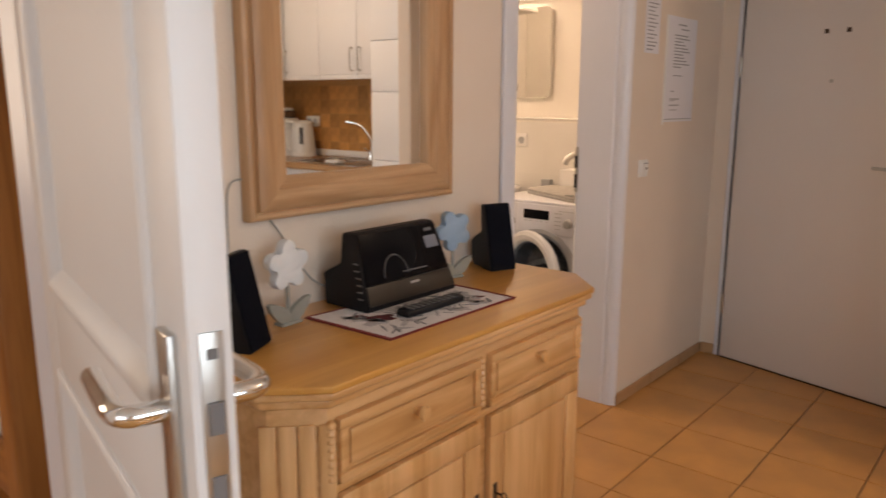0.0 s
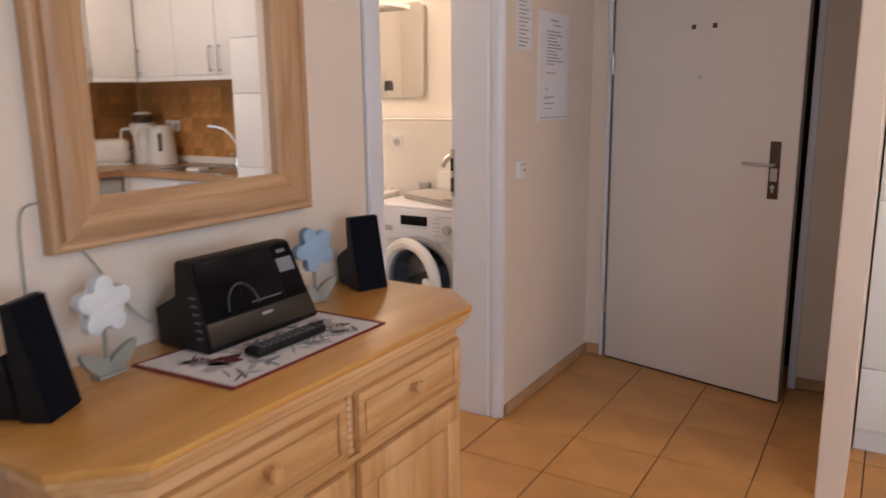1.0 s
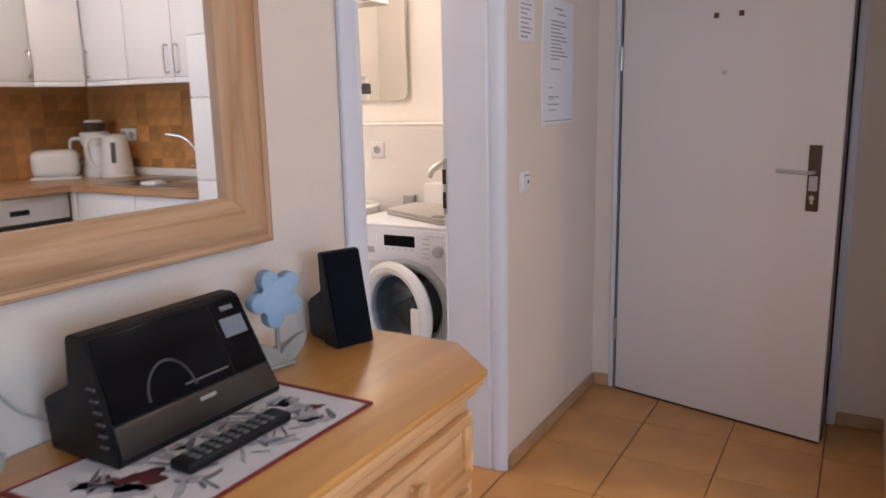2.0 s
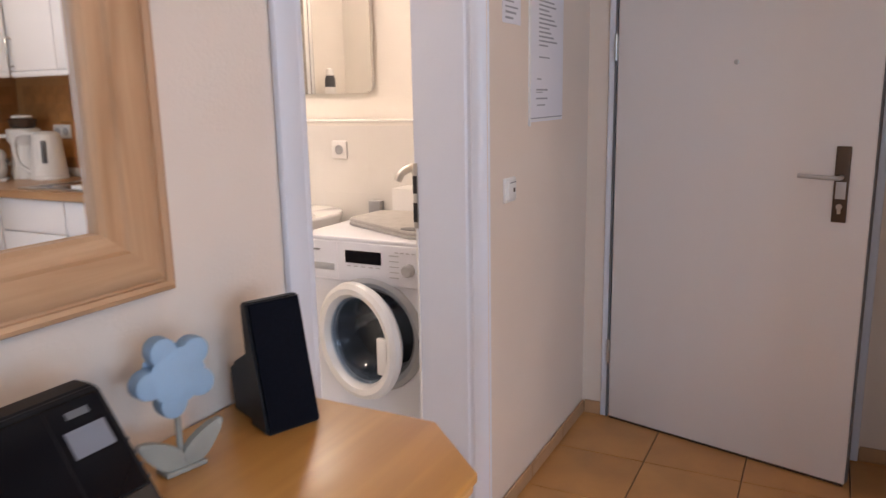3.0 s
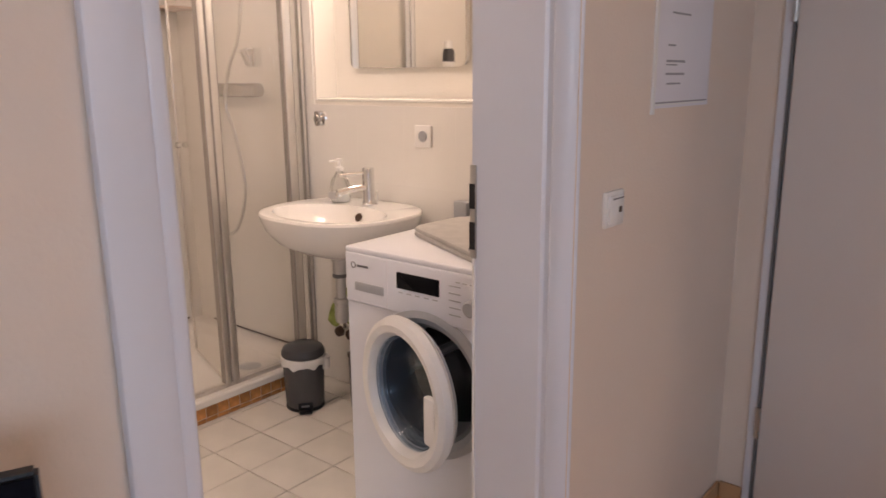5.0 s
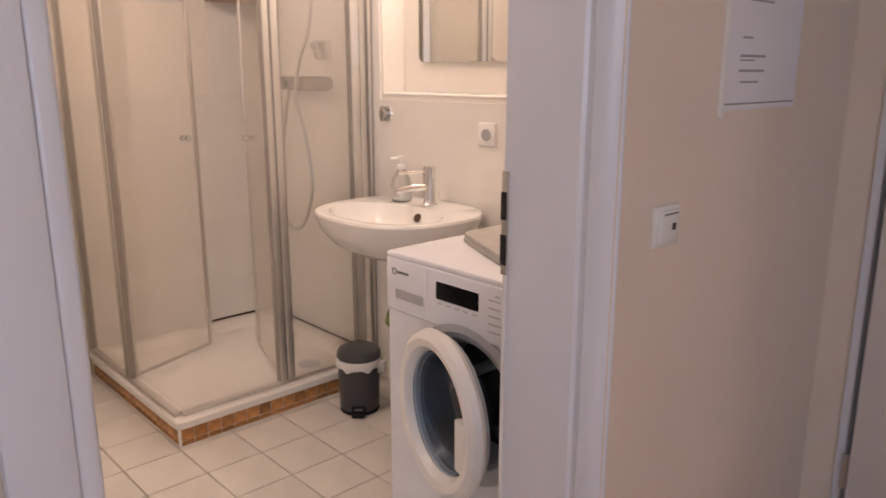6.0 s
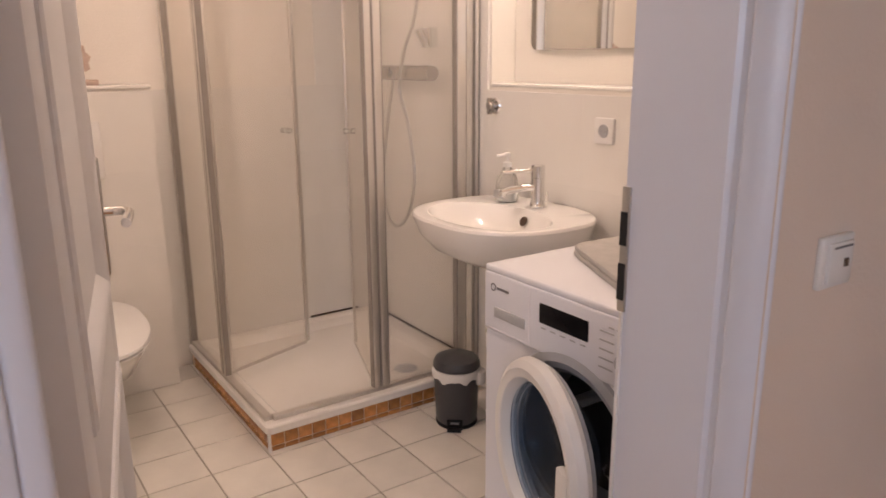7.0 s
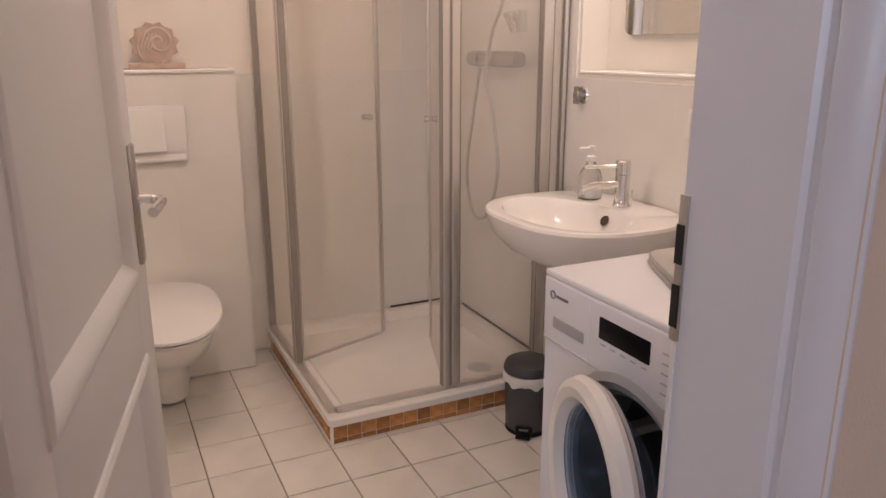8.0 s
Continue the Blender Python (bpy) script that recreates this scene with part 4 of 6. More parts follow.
for i in range(5):
    part("print_bar", box(0.088, 0.125, -0.0094, -0.0075, 0.724 + 0.019 * i, 0.727 + 0.019 * i), GREYRING, wash)
    part("print_bar", box(0.11 + 0.022 * i, 0.124 + 0.022 * i, -0.0094, -0.0075, 0.812, 0.815), GREYRING, wash)
    part("print_bar", box(-0.085 + 0.03 * i, -0.070 + 0.03 * i, -0.0094, -0.0075, 0.752, 0.755), GREYRING, wash)


def ring_at(profile, seg, m):
    return moved(face_back(lathe(profile, seg, True)), m)


C = Matrix.Translation((CX, 0, CZ))
part("bezel_ring", ring_at([(0.165, -0.02), (0.172, 0.006), (0.188, 0.013), (0.206, 0.008), (0.209, -0.002)], 56, C), GREYRING, wash, "silver-grey bezel ring")
part("door_gasket", ring_at([(0.145, -0.11), (0.150, -0.05), (0.158, -0.010), (0.172, -0.004), (0.176, -0.03), (0.165, -0.09), (0.155, -0.12)], 48, C), RUBBER, wash, "grey rubber door gasket")
part("drum", ring_at([(0.0, -0.40), (0.20, -0.40), (0.215, -0.38), (0.215, -0.14), (0.150, -0.115), (0.148, -0.112), (0.218, -0.136), (0.22, -0.385), (0.20, -0.405), (0.0, -0.405)], 40, C), DRUM, wash, "steel drum")
for a in (20, 140, 260):
    part("drum_paddle", moved(box(-0.012, 0.012, 0.15, 0.37, 0.165, 0.214, 0.01), C @ pose(0, 0, 0, 0, a, 0)), WPLASTIC, wash)
part("catch", box(CX + 0.19, CX + 0.2, -0.015, -0.002, CZ - 0.012, CZ + 0.012, 0.002), BLACK, wash)
# the door hinges at the bezel's left rim
OPEN = 16
door = part("door", ring_at([(0.150, -0.012), (0.155, 0.008), (0.166, 0.024), (0.186, 0.028), (0.202, 0.018), (0.207, 0.0), (0.200, -0.012)], 56, Matrix.Translation((0.207, 0, 0))), WPLASTIC, wash, "white round door ring",
            place=Matrix.Translation((CX - 0.205, -0.020, CZ)) @ pose(0, 0, 0, 0, 0, -OPEN))
part("porthole", ring_at([(0.0, -0.095), (0.090, -0.092), (0.122, -0.072), (0.138, -0.03), (0.154, 0.000), (0.150, 0.005), (0.132, -0.026), (0.114, -0.064), (0.086, -0.084), (0.0, -0.087)], 44, Matrix.Translation((0.207, 0, 0))), PORTHOLE, door, "thick clear porthole bowl")
part("inner_ring", ring_at([(0.146, -0.012), (0.152, -0.008), (0.184, -0.020), (0.190, -0.026), (0.150, -0.026)], 44, Matrix.Translation((0.207, 0, 0))), GREYRING, door)
part("grip", box(0.207 + 0.112, 0.207 + 0.160, -0.024, -0.004, -0.088, 0.040, 0.006), WPLASTIC, door, "recessed white door grip")

# folded grey ironing mat on the machine
mat2 = thing("folded_mat", (0, 0, 0.853), "grey felt ironing mat folded flat on the washing machine", "mat")
FOLD = [(-2.002, 8.872), (-1.990, 8.846), (-1.958, 8.830), (-1.632, 8.668), (-1.602, 8.668), (-1.575, 8.69), (-1.56, 9.06), (-1.60, 9.10), (-1.95, 9.085), (-1.99, 9.06)]
part("lower_fold", prism(FOLD, 0.0005, 0.013, 0.005, 3), FELT, mat2)
part("upper_fold", moved(prism([(x * 0.99 - 0.0175, y * 0.99 + 0.089) for x, y in FOLD], 0.0138, 0.027, 0.005, 3), pose(0, 0, 0, 0, 0, 0)), FELT, mat2)
part("heat_pad", moved(prism([(0.05 * math.cos(a), 0.028 * math.sin(a)) for a in [2 * math.pi * k / 20 for k in range(20)]], 0.0272, 0.0290), Matrix.Translation((-1.635, 8.715, 0))), BINGREY, mat2, "dark round patch")

# wash basin
basin = thing("wash_basin", (-2.557, SINK_Y, 0.018), "white ceramic wall-hung wash basin", "wash basin")


def basin_ring(k, z, back, n=48, front=0.505, half=0.300, dy=0.0):
    """A ring of the basin's plan: straight back, rounded sides and front."""
    pts = []
    for i in range(n):
        a = 2 * math.pi * i / n
        c, s = math.cos(a), math.sin(a)
        e = 0.72
        x = half * k * math.copysign(abs(c) ** e, c)
        yy = math.copysign(abs(s) ** (e if s > 0 else 0.92), s)
        yv = -0.235 + (0.235 if yy > 0 else 0.27) * yy * (k if yy < 0 else (k if not back else 1.0))
        pts.append((x, min(yv, -0.002) + dy, z))
    return pts


rings = [basin_ring(0.30, 0.655, True), basin_ring(0.55, 0.672, True), basin_ring(0.78, 0.705, True), basin_ring(0.93, 0.755, True), basin_ring(0.99, 0.80, True), basin_ring(1.0, 0.812, True), basin_ring(0.985, 0.820, True), basin_ring(0.955, 0.822, True)]


def bowl(k, z):
    return [(0.250 * k * math.cos(2 * math.pi * i / 48), -0.300 + 0.160 * k * math.sin(2 * math.pi * i / 48), z) for i in range(48)]


rings += [bowl(1.0, 0.818), bowl(0.97, 0.806), bowl(0.86, 0.755), bowl(0.62, 0.715), bowl(0.25, 0.700), bowl(0.05, 0.698)]
part("bowl", loft(rings), CERAMIC, basin)
part("overflow_hole", moved(face_back(lathe([(0, 0.001), (0.013, 0.001), (0.015, 0.003), (0.017, 0.0), (0, -0.001)], 20)), Matrix.Translation((0.012, -0.160, 0.782)) @ pose(0, 0, 0, -28, 0, 0)), BRONZE, basin, "dark overflow hole")
tap = thing("basin_tap", (-2.552, SINK_Y - 0.095, 0.839), "chrome single-lever basin tap", "tap")
part("base", lathe([(0, 0), (0.027, 0), (0.027, 0.006), (0.024, 0.010), (0.0225, 0.02), (0.0225, 0.098), (0, 0.098)], 28), CHROME, tap)
part("cap", lathe([(0, 0.100), (0.023, 0.100), (0.023, 0.138), (0.020, 0.142), (0, 0.142)], 28), CHROME, tap)
part("spout", tube([(0, -0.01, 0.068), (-0.025, -0.06, 0.066), (-0.05, -0.115, 0.056)], 0.0125, 14), CHROME, tap)
part("aerator", rod((-0.048, -0.108, 0.056), (-0.050, -0.112, 0.040), 0.011), CHROME, tap)
part("lever", tube([(0, -0.005, 0.124), (-0.03, -0.06, 0.122), (-0.052, -0.105, 0.120)], 0.006, 10), CHROME, tap)
part("pop_up_rod", tube([(0.028, 0.015, 0.0), (0.03, 0.015, 0.055)], 0.003, 8, 1), CHROME, tap)
soap = thing("soap_dispenser", (-2.700, SINK_Y - 0.105, 0.839), "clear plastic soap bottle with a white pump", "soap bottle")
part("bottle", lathe([(0, 0), (0.036, 0), (0.040, 0.006), (0.040, 0.055), (0.034, 0.085), (0.018, 0.108), (0.014, 0.120), (0, 0.120)], 24), CLEAR, soap)
part("soap_fill", lathe([(0, 0.003), (0.035, 0.003), (0.037, 0.008), (0.037, 0.036), (0, 0.036)], 24), WPLASTIC, soap)
part("label_bar", box(-0.024, 0.024, -0.0415, -0.036, 0.014, 0.042, 0.002), SILVER, soap)
part("pump", joined(lathe([(0, 0.12), (0.015, 0.12), (0.015, 0.135), (0.006, 0.138), (0.006, 0.155), (0.011, 0.157), (0.011, 0.168), (0, 0.17)], 18), rod((0, 0, 0.162), (-0.02, -0.032, 0.158), 0.005)), WPLASTIC, soap)
# trap and valves below the basin
trap = thing("basin_trap", (-2.572, SINK_Y, 0), "white and chrome waste trap with angle valves under the basin", "pipe")
part("waste_flange", moved(lathe([(0, 0.0), (0.026, 0.0), (0.028, 0.004), (0.030, 0.048), (0.034, 0.052), (0.034, 0.075), (0, 0.075)], 24), Matrix.Translation((0, -0.24, 0.595))), SILVER, trap, "satin waste flange")
part("pipe_collar", moved(lathe([(0, 0), (0.029, 0), (0.030, 0.003), (0.030, 0.010), (0.029, 0.013), (0, 0.013)], 20), Matrix.Translation((0, -0.24, 0.581))), MIDGREY, trap)
part("waste_pipe", tube([(0, -0.24, 0.585), (0, -0.24, 0.54), (0, -0.24, 0.49)], 0.019, 14), SILVER, trap)
part("bottle_trap", moved(lathe([(0, 0.0), (0.022, 0.002), (0.026, 0.02), (0.026, 0.075), (0.030, 0.08), (0.030, 0.095), (0.020, 0.10), (0, 0.10)], 20), Matrix.Translation((0, -0.24, 0.40))), SILVER, trap)
part("outlet", tube([(0, -0.24, 0.465), (-0.04, -0.14, 0.465), (-0.06, 0.0, 0.465)], 0.015, 12), SILVER, trap)
part("supply_hose", tube([(0.05, 0.0, 0.56), (0.055, -0.10, 0.54), (0.045, -0.20, 0.47), (0.040, -0.22, 0.42), (0.0, -0.16, 0.37), (-0.147, -0.03, 0.31)], 0.0055, 8), MIDGREY, trap, "dark braided supply hose")
for x in (-0.212, -0.147):
    part("valve", joined(rod((x, 0.0, 0.268), (x, -0.055, 0.268), 0.010), rod((x, -0.03, 0.268), (x, -0.03, 0.310), 0.008)), CHROME, trap)
    part("valve_knob", moved(face_back(lathe([(0, 0.022), (0.017, 0.022), (0.021, 0.018), (0.022, 0), (0, 0)], 18)), Matrix.Translation((x, -0.053, 0.268))), BRONZE, trap, "dark valve knob")
cl = thing("cleaning_cloth", (-2.592, SINK_Y - 0.13, 0.352), "lime green cloth draped over the pipe under the basin", "cloth")
for side in (-1, 1):
    rows = []
    for k in range(7):
        z = 0.020 * k
        w = 0.100 - 0.045 * (k / 6) ** 2
        top = [(w * u / 6 - 0.045, side * (0.0175 + 0.012 * (1 - k / 6)) + 0.006 * math.sin(u * 1.3 + k * 0.4), z - (0.022 * math.sin(u * 0.9 + side) if k == 0 else 0)) for u in range(-6, 7)]
        rows.append(top + [(x, y + 0.004, z2) for x, y, z2 in reversed(top)])
    part("fold", loft(rows), LEMON, cl)
part("ridge", moved(box(-0.095, 0.005, -0.022, 0.026, 0.118, 0.134, 0.007, 3), pose(0, 0, 0, 0, 4, 0)), LEMON, cl)

# pedal bin
bn = thing("pedal_bin", (-2.795, 9.062, 0), "small slate-grey pedal bin with a white liner edge", "waste bin", turn=50)
part("bucket", lathe([(0, 0.014), (0.074, 0.014), (0.077, 0.02), (0.084, 0.215), (0.084, 0.222), (0, 0.222)], 36), BINGREY, bn)
part("foot_ring", lathe([(0, 0), (0.076, 0), (0.079, 0.005), (0.077, 0.0138), (0, 0.0138)], 36), BLACK, bn)
frill = []
for k, z in ((1.0, 0.222), (1.045, 0.219), (1.06, 0.205), (1.045, 0.188), (1.02, 0.190)):
    frill.append([(0.085 * k * math.cos(a), 0.085 * k * math.sin(a), z + (0.006 * math.sin(7 * a) + 0.004 * math.sin(13 * a)) * (z < 0.2)) for a in [2 * math.pi * i / 48 for i in range(48)]])
part("liner", loft(frill), LINER, bn, "white plastic liner folded over the rim")
part("liner_tuft", loft([[(0.088 + 0.02 * math.cos(a), -0.01 + 0.03 * math.sin(a), z) for a in [2 * math.pi * i / 12 for i in range(12)]] for z in (0.165, 0.19, 0.212)]), LINER, bn)
part("lid", lathe([(0.084, 0.224), (0.087, 0.226), (0.087, 0.240), (0.080, 0.256), (0.055, 0.268), (0, 0.273)], 36), BINGREY, bn)
part("pedal", joined(box(-0.026, 0.026, -0.108, -0.07, 0.006, 0.014, 0.003), box(-0.03, 0.03, -0.083, -0.073, 0.012, 0.042, 0.004)), BLACK, bn, "black plastic pedal")
part("pedal_mark", box(-0.016, 0.016, -0.0838, -0.082, 0.026, 0.034), MIDGREY, bn)
brush = thing("toilet_brush", (-2.60, 9.20, 0), "dark brush holder behind the washing machine", "brush holder")
part("pot", lathe([(0, 0), (0.045, 0), (0.048, 0.01), (0.052, 0.20), (0.046, 0.22), (0, 0.222)], 24), BINGREY, brush)
part("rim", lathe([(0.045, 0.215), (0.055, 0.22), (0.055, 0.232), (0.03, 0.24), (0, 0.242)], 24), BRONZE, brush)

# fittings on the tiled wall
def wall_box(name, x, z, label, cat):
    return thing(name, (x, SINK_Y, z), label, cat)


so = wall_box("wall_socket", -2.350, 1.101, "white round-well wall socket", "socket")
part("plate", box(-0.040, 0.040, -0.010, 0.001, -0.040, 0.040, 0.004), WPLASTIC, so)
part("well", moved(face_back(lathe([(0.0, 0.002), (0.0185, 0.002), (0.0195, 0.004), (0.022, 0.0)], 24)), Matrix.Translation((0, -0.009, 0))), GREYRING, so)
for z in (-0.009, 0.009):
    part("contact", moved(face_back(lathe([(0, 0.0005), (0.003, 0.0005), (0.003, 0), (0, 0)], 10)), Matrix.Translation((z, -0.0125, 0))), INK, so)
va = wall_box("stop_valve", -2.905, 1.152, "chrome stop valve with a round rose", "valve")
part("rose", moved(face_back(lathe([(0, 0.006), (0.026, 0.006), (0.031, 0.0), (0, 0)], 28)), Matrix.Translation((0, 0.0, 0))), CHROME, va)
part("handle", moved(face_back(lathe([(0, 0.034), (0.014, 0.034), (0.018, 0.031), (0.018, 0.020), (0.012, 0.016), (0.012, 0.006), (0, 0.006)], 20)), Matrix.Translation((0, 0, 0))), DULLCHROME, va)
part("wing", box(-0.007, 0.007, -0.036, -0.018, -0.030, 0.030, 0.003), DULLCHROME, va)
sv = wall_box("appliance_valve", -2.158, 0.820, "grey appliance valve cover on the tiles", "valve")
part("cover", box(-0.030, 0.030, -0.035, 0.001, -0.01, 0.06, 0.004), GREYRING, sv)
db = thing("detergent_box", (-1.93, 9.262, 0.853), "white detergent box behind the folded mat", "box")
part("carton", box(-0.075, 0.10, -0.075, 0.05, 0.0, 0.100, 0.003), WPLASTIC, db)
dv = thing("washer_tap", (-1.900, SINK_Y, 1.02), "chrome appliance tap above the washing machine", "tap")
part("body", joined(rod((0, 0, 0), (0, -0.07, 0), 0.016), rod((0, -0.055, -0.03), (0, -0.055, 0.03), 0.014), moved(face_back(lathe([(0, 0), (0.026, 0), (0.026, 0.02), (0, 0.02)], 20)), Matrix.Translation((0, -0.075, 0)))), CHROME, dv)
part("spout", tube([(0, -0.06, 0.01), (-0.025, -0.095, 0.018), (-0.055, -0.125, 0.0), (-0.070, -0.138, -0.035)], 0.017, 14), STEEL, dv, "grey steel spout")

# mirror over the basin and its lamp
mi = thing("bath_mirror", (0, 0, 0), "frameless bathroom mirror cabinet with rounded lower corners", "mirror")
MX0, MX1, MB, MT = -2.820, -2.225, 1.350, 1.87
def rounded(x0, x1, z0, z1, r, n=6):
    pts = []
    for cx, cz, a0 in ((x1 - r, z1 - r, 0), (x0 + r, z1 - r, 90), (x0 + r, z0 + r, 180), (x1 - r, z0 + r, 270)):
        for i in range(n + 1):
            a = radians(a0 + 90 * i / n)
            pts.append((cx + r * math.cos(a), cz + r * math.sin(a)))
    return pts
part("back_board", moved(prism(rounded(MX0 + 0.006, MX1 - 0.006, MB + 0.006, MT - 0.006, 0.025), 0, 0.018), Matrix.Translation((0, NICHE_Y - 0.001, 0)) @ pose(0, 0, 0, 90, 0, 0)), WPLASTIC, mi)
part("mirror_glass", moved(prism(rounded(MX0, MX1, MB, MT, 0.03), 0, 0.005), Matrix.Translation((-2.520, NICHE_Y - 0.027, 0)) @ pose(0, 0, 0, 0, 0, -0.5) @ pose(2.520, 0, 0, 90, 0, 0)), MIRROR, mi, "clear mirror glass")
la = thing("mirror_lamp", (-2.52, NICHE_Y, 1.90), "white strip lamp glowing above the bathroom mirror", "lamp")
part("housing", box(-0.28, 0.28, -0.05, -0.001, 0.015, 0.06, 0.006), WPLASTIC, la)
part("tube", moved(rod((-0.26, 0, 0), (0.26, 0, 0), 0.015), Matrix.Translation((0, -0.06, 0.032))), TUBE, la, "glowing tube")
cl4 = thing("ceiling_lamp", (-2.65, 8.05, TOP), "ceiling lamp with four small bright bulbs", "ceiling lamp")
part("plate", box(-0.13, 0.13, -0.13, 0.13, -0.03, -0.001, 0.006), CHROME, cl4)
for x in (-0.085, 0.085):
    for yy in (-0.085, 0.085):
        part("bulb", moved(lathe([(0, -0.115), (0.022, -0.11), (0.03, -0.09), (0.024, -0.05), (0.014, -0.03), (0, -0.03)], 16), Matrix.Translation((x, yy, 0))), BULB, cl4)

# toilet
wc = thing("toilet", (-3.730, 7.935, 0), "white wall-hung toilet with closed lid", "toilet")


def wc_ring(k, z, length, half=0.18, n=40, x_in=0.0):
    pts = []
    for i in range(n):
        a = 2 * math.pi * i / n
        c, s = math.cos(a), math.sin(a)
        x = length * 0.42 + (length * 0.58 if c > 0 else length * 0.42) * math.copysign(abs(c) ** (1.0 if c > 0 else 0.6), c)
        pts.append((x_in + x * k, half * k * math.copysign(abs(s) ** 0.9, s), z))
    return pts


part("bowl", loft([wc_ring(0.33, 0.010, 0.58), wc_ring(0.39, 0.020, 0.60), wc_ring(0.46, 0.13, 0.60), wc_ring(0.55, 0.20, 0.60), wc_ring(0.82, 0.265, 0.60), wc_ring(0.97, 0.355, 0.60), wc_ring(0.985, 0.372, 0.60), wc_ring(0.93, 0.377, 0.60)]), CERAMIC, wc)
part("seat", loft([wc_ring(0.97, 0.379, 0.615, 0.186), wc_ring(1.0, 0.383, 0.615, 0.186), wc_ring(1.0, 0.389, 0.615, 0.186), wc_ring(0.985, 0.392, 0.615, 0.186)]), WPLASTIC, wc)
part("lid", loft([wc_ring(0.985, 0.3945, 0.622, 0.188), wc_ring(1.0, 0.398, 0.622, 0.188), wc_ring(0.995, 0.407, 0.622, 0.188), wc_ring(0.93, 0.413, 0.622, 0.188), wc_ring(0.6, 0.417, 0.622, 0.188)]), WPLASTIC, wc)
for yy in (-0.075, 0.075):
    part("lid_hinge", rod((0.03, yy - 0.02, 0.402), (0.03, yy + 0.02, 0.402), 0.011), WPLASTIC, wc)
fp = thing("flush_plate", (-3.730, 7.935, 0.893), "white plastic flush plate with curved flap on the tiled box", "flush plate")
part("frame", box(0.0, 0.012, -0.165, 0.165, 0.0, 0.212, 0.006), WPLASTIC, fp)
part("flap", side_prism([(0.010, 0.050), (0.036, 0.043), (0.026, 0.105), (0.016, 0.200), (0.010, 0.204)], -0.15, 0.088, 0.003), WPLASTIC, fp)
part("lower_lip", side_prism([(0.010, 0.006), (0.018, 0.004), (0.020, 0.012), (0.010, 0.036)], -0.15, 0.155, 0.002), WPLASTIC, fp)

wc.scale = (1.03, 1.05, 1.02)
# shell ornament on the cistern ledge
sh = thing("shell_ornament", (-3.800, 8.027, 1.234), "sand-coloured carved shell ornament on a flat base", "ornament", turn=0)
part("base", box(-0.03, 0.03, -0.098, 0.098, 0, 0.020, 0.003), SANDSTONE, sh)
pts = []
for i in range(90):
    a = 2 * math.pi * i / 90
    r = 0.066 + 0.014 * max(0, 1 - abs(((a / (2 * math.pi) * 11) % 1) - 0.5) * 3.2)
    pts.append((1.12 * r * math.sin(a), r * math.cos(a)))
part("shell", moved(prism(pts, -0.016, 0.016, 0.004), Matrix.Translation((0, -0.002, 0.092)) @ pose(0, 0, 0, 90, 0, 90)), SANDSTONE, sh)
spiral = [(0.017, 0.012 + (0.008 + 0.0042 * t) * math.cos(t * 0.8), 0.098 + (0.008 + 0.0042 * t) * math.sin(t * 0.8)) for t in range(12)]
part("spiral", tube(spiral, 0.0055, 10, 4), SANDLIGHT, sh, "pale raised spiral")
for k in range(5):
    part("growth_rib", tube([(0.0165, -0.055 + 0.008 * k, 0.045 + 0.006 * k), (0.0175, -0.062 + 0.012 * k, 0.085), (0.0165, -0.045 + 0.013 * k, 0.128)], 0.0035, 8, 4), SANDLIGHT, sh)
can = thing("spray_can", (-3.770, 7.64, 1.234), "dark spray can with a white label on the cistern ledge", "spray can")
part("can", lathe([(0, 0), (0.031, 0), (0.033, 0.005), (0.033, 0.20), (0.026, 0.222), (0, 0.222)], 24), BINGREY, can)
part("cap", lathe([(0.024, 0.222), (0.026, 0.224), (0.022, 0.262), (0, 0.268)], 20), WPLASTIC, can)
part("label_band", lathe([(0.0335, 0.07), (0.0338, 0.072), (0.0338, 0.15), (0.0335, 0.152)], 24), WPLASTIC, can)
can.scale = (1.2, 1.2, 1.2)
carton = thing("small_carton", (-3.765, 7.55, 1.234), "small white carton beside the spray can", "carton")
part("carton", box(-0.025, 0.025, -0.025, 0.025, 0, 0.125, 0.003), WPLASTIC, carton)

# ---- shower ----
TX, TY = -2.968, 8.390
tray = thing("shower_tray", (0, 0, 0), "white acrylic shower tray on a brown mosaic plinth", "shower tray")
core = part("plinth", box(X0 + 0.004, TX - 0.010, TY + 0.010, SINK_Y - 0.004, 0, 0.066), MOSAIC_GROUT, tray, "mosaic-faced plinth with pale joints")


def tray_ring(o, z, r, n=8):
    x0, x1, y0, y1 = X0 + 0.003 + o, TX + 0.004 - o, TY - 0.004 + o, SINK_Y - 0.003 - o
    pts = []
    for cx, cy, a0, rr in ((x1 - r, y1 - r, 0, r), (x0 + r, y1 - r, 90, r), (x0 + r, y0 + r, 180, r), (x1 - r, y0 + r, 270, r)):
        for i in range(n + 1):
            a = radians(a0 + 90 * i / n)
            pts.append((cx + rr * math.cos(a), cy + rr * math.sin(a), z))
    return pts


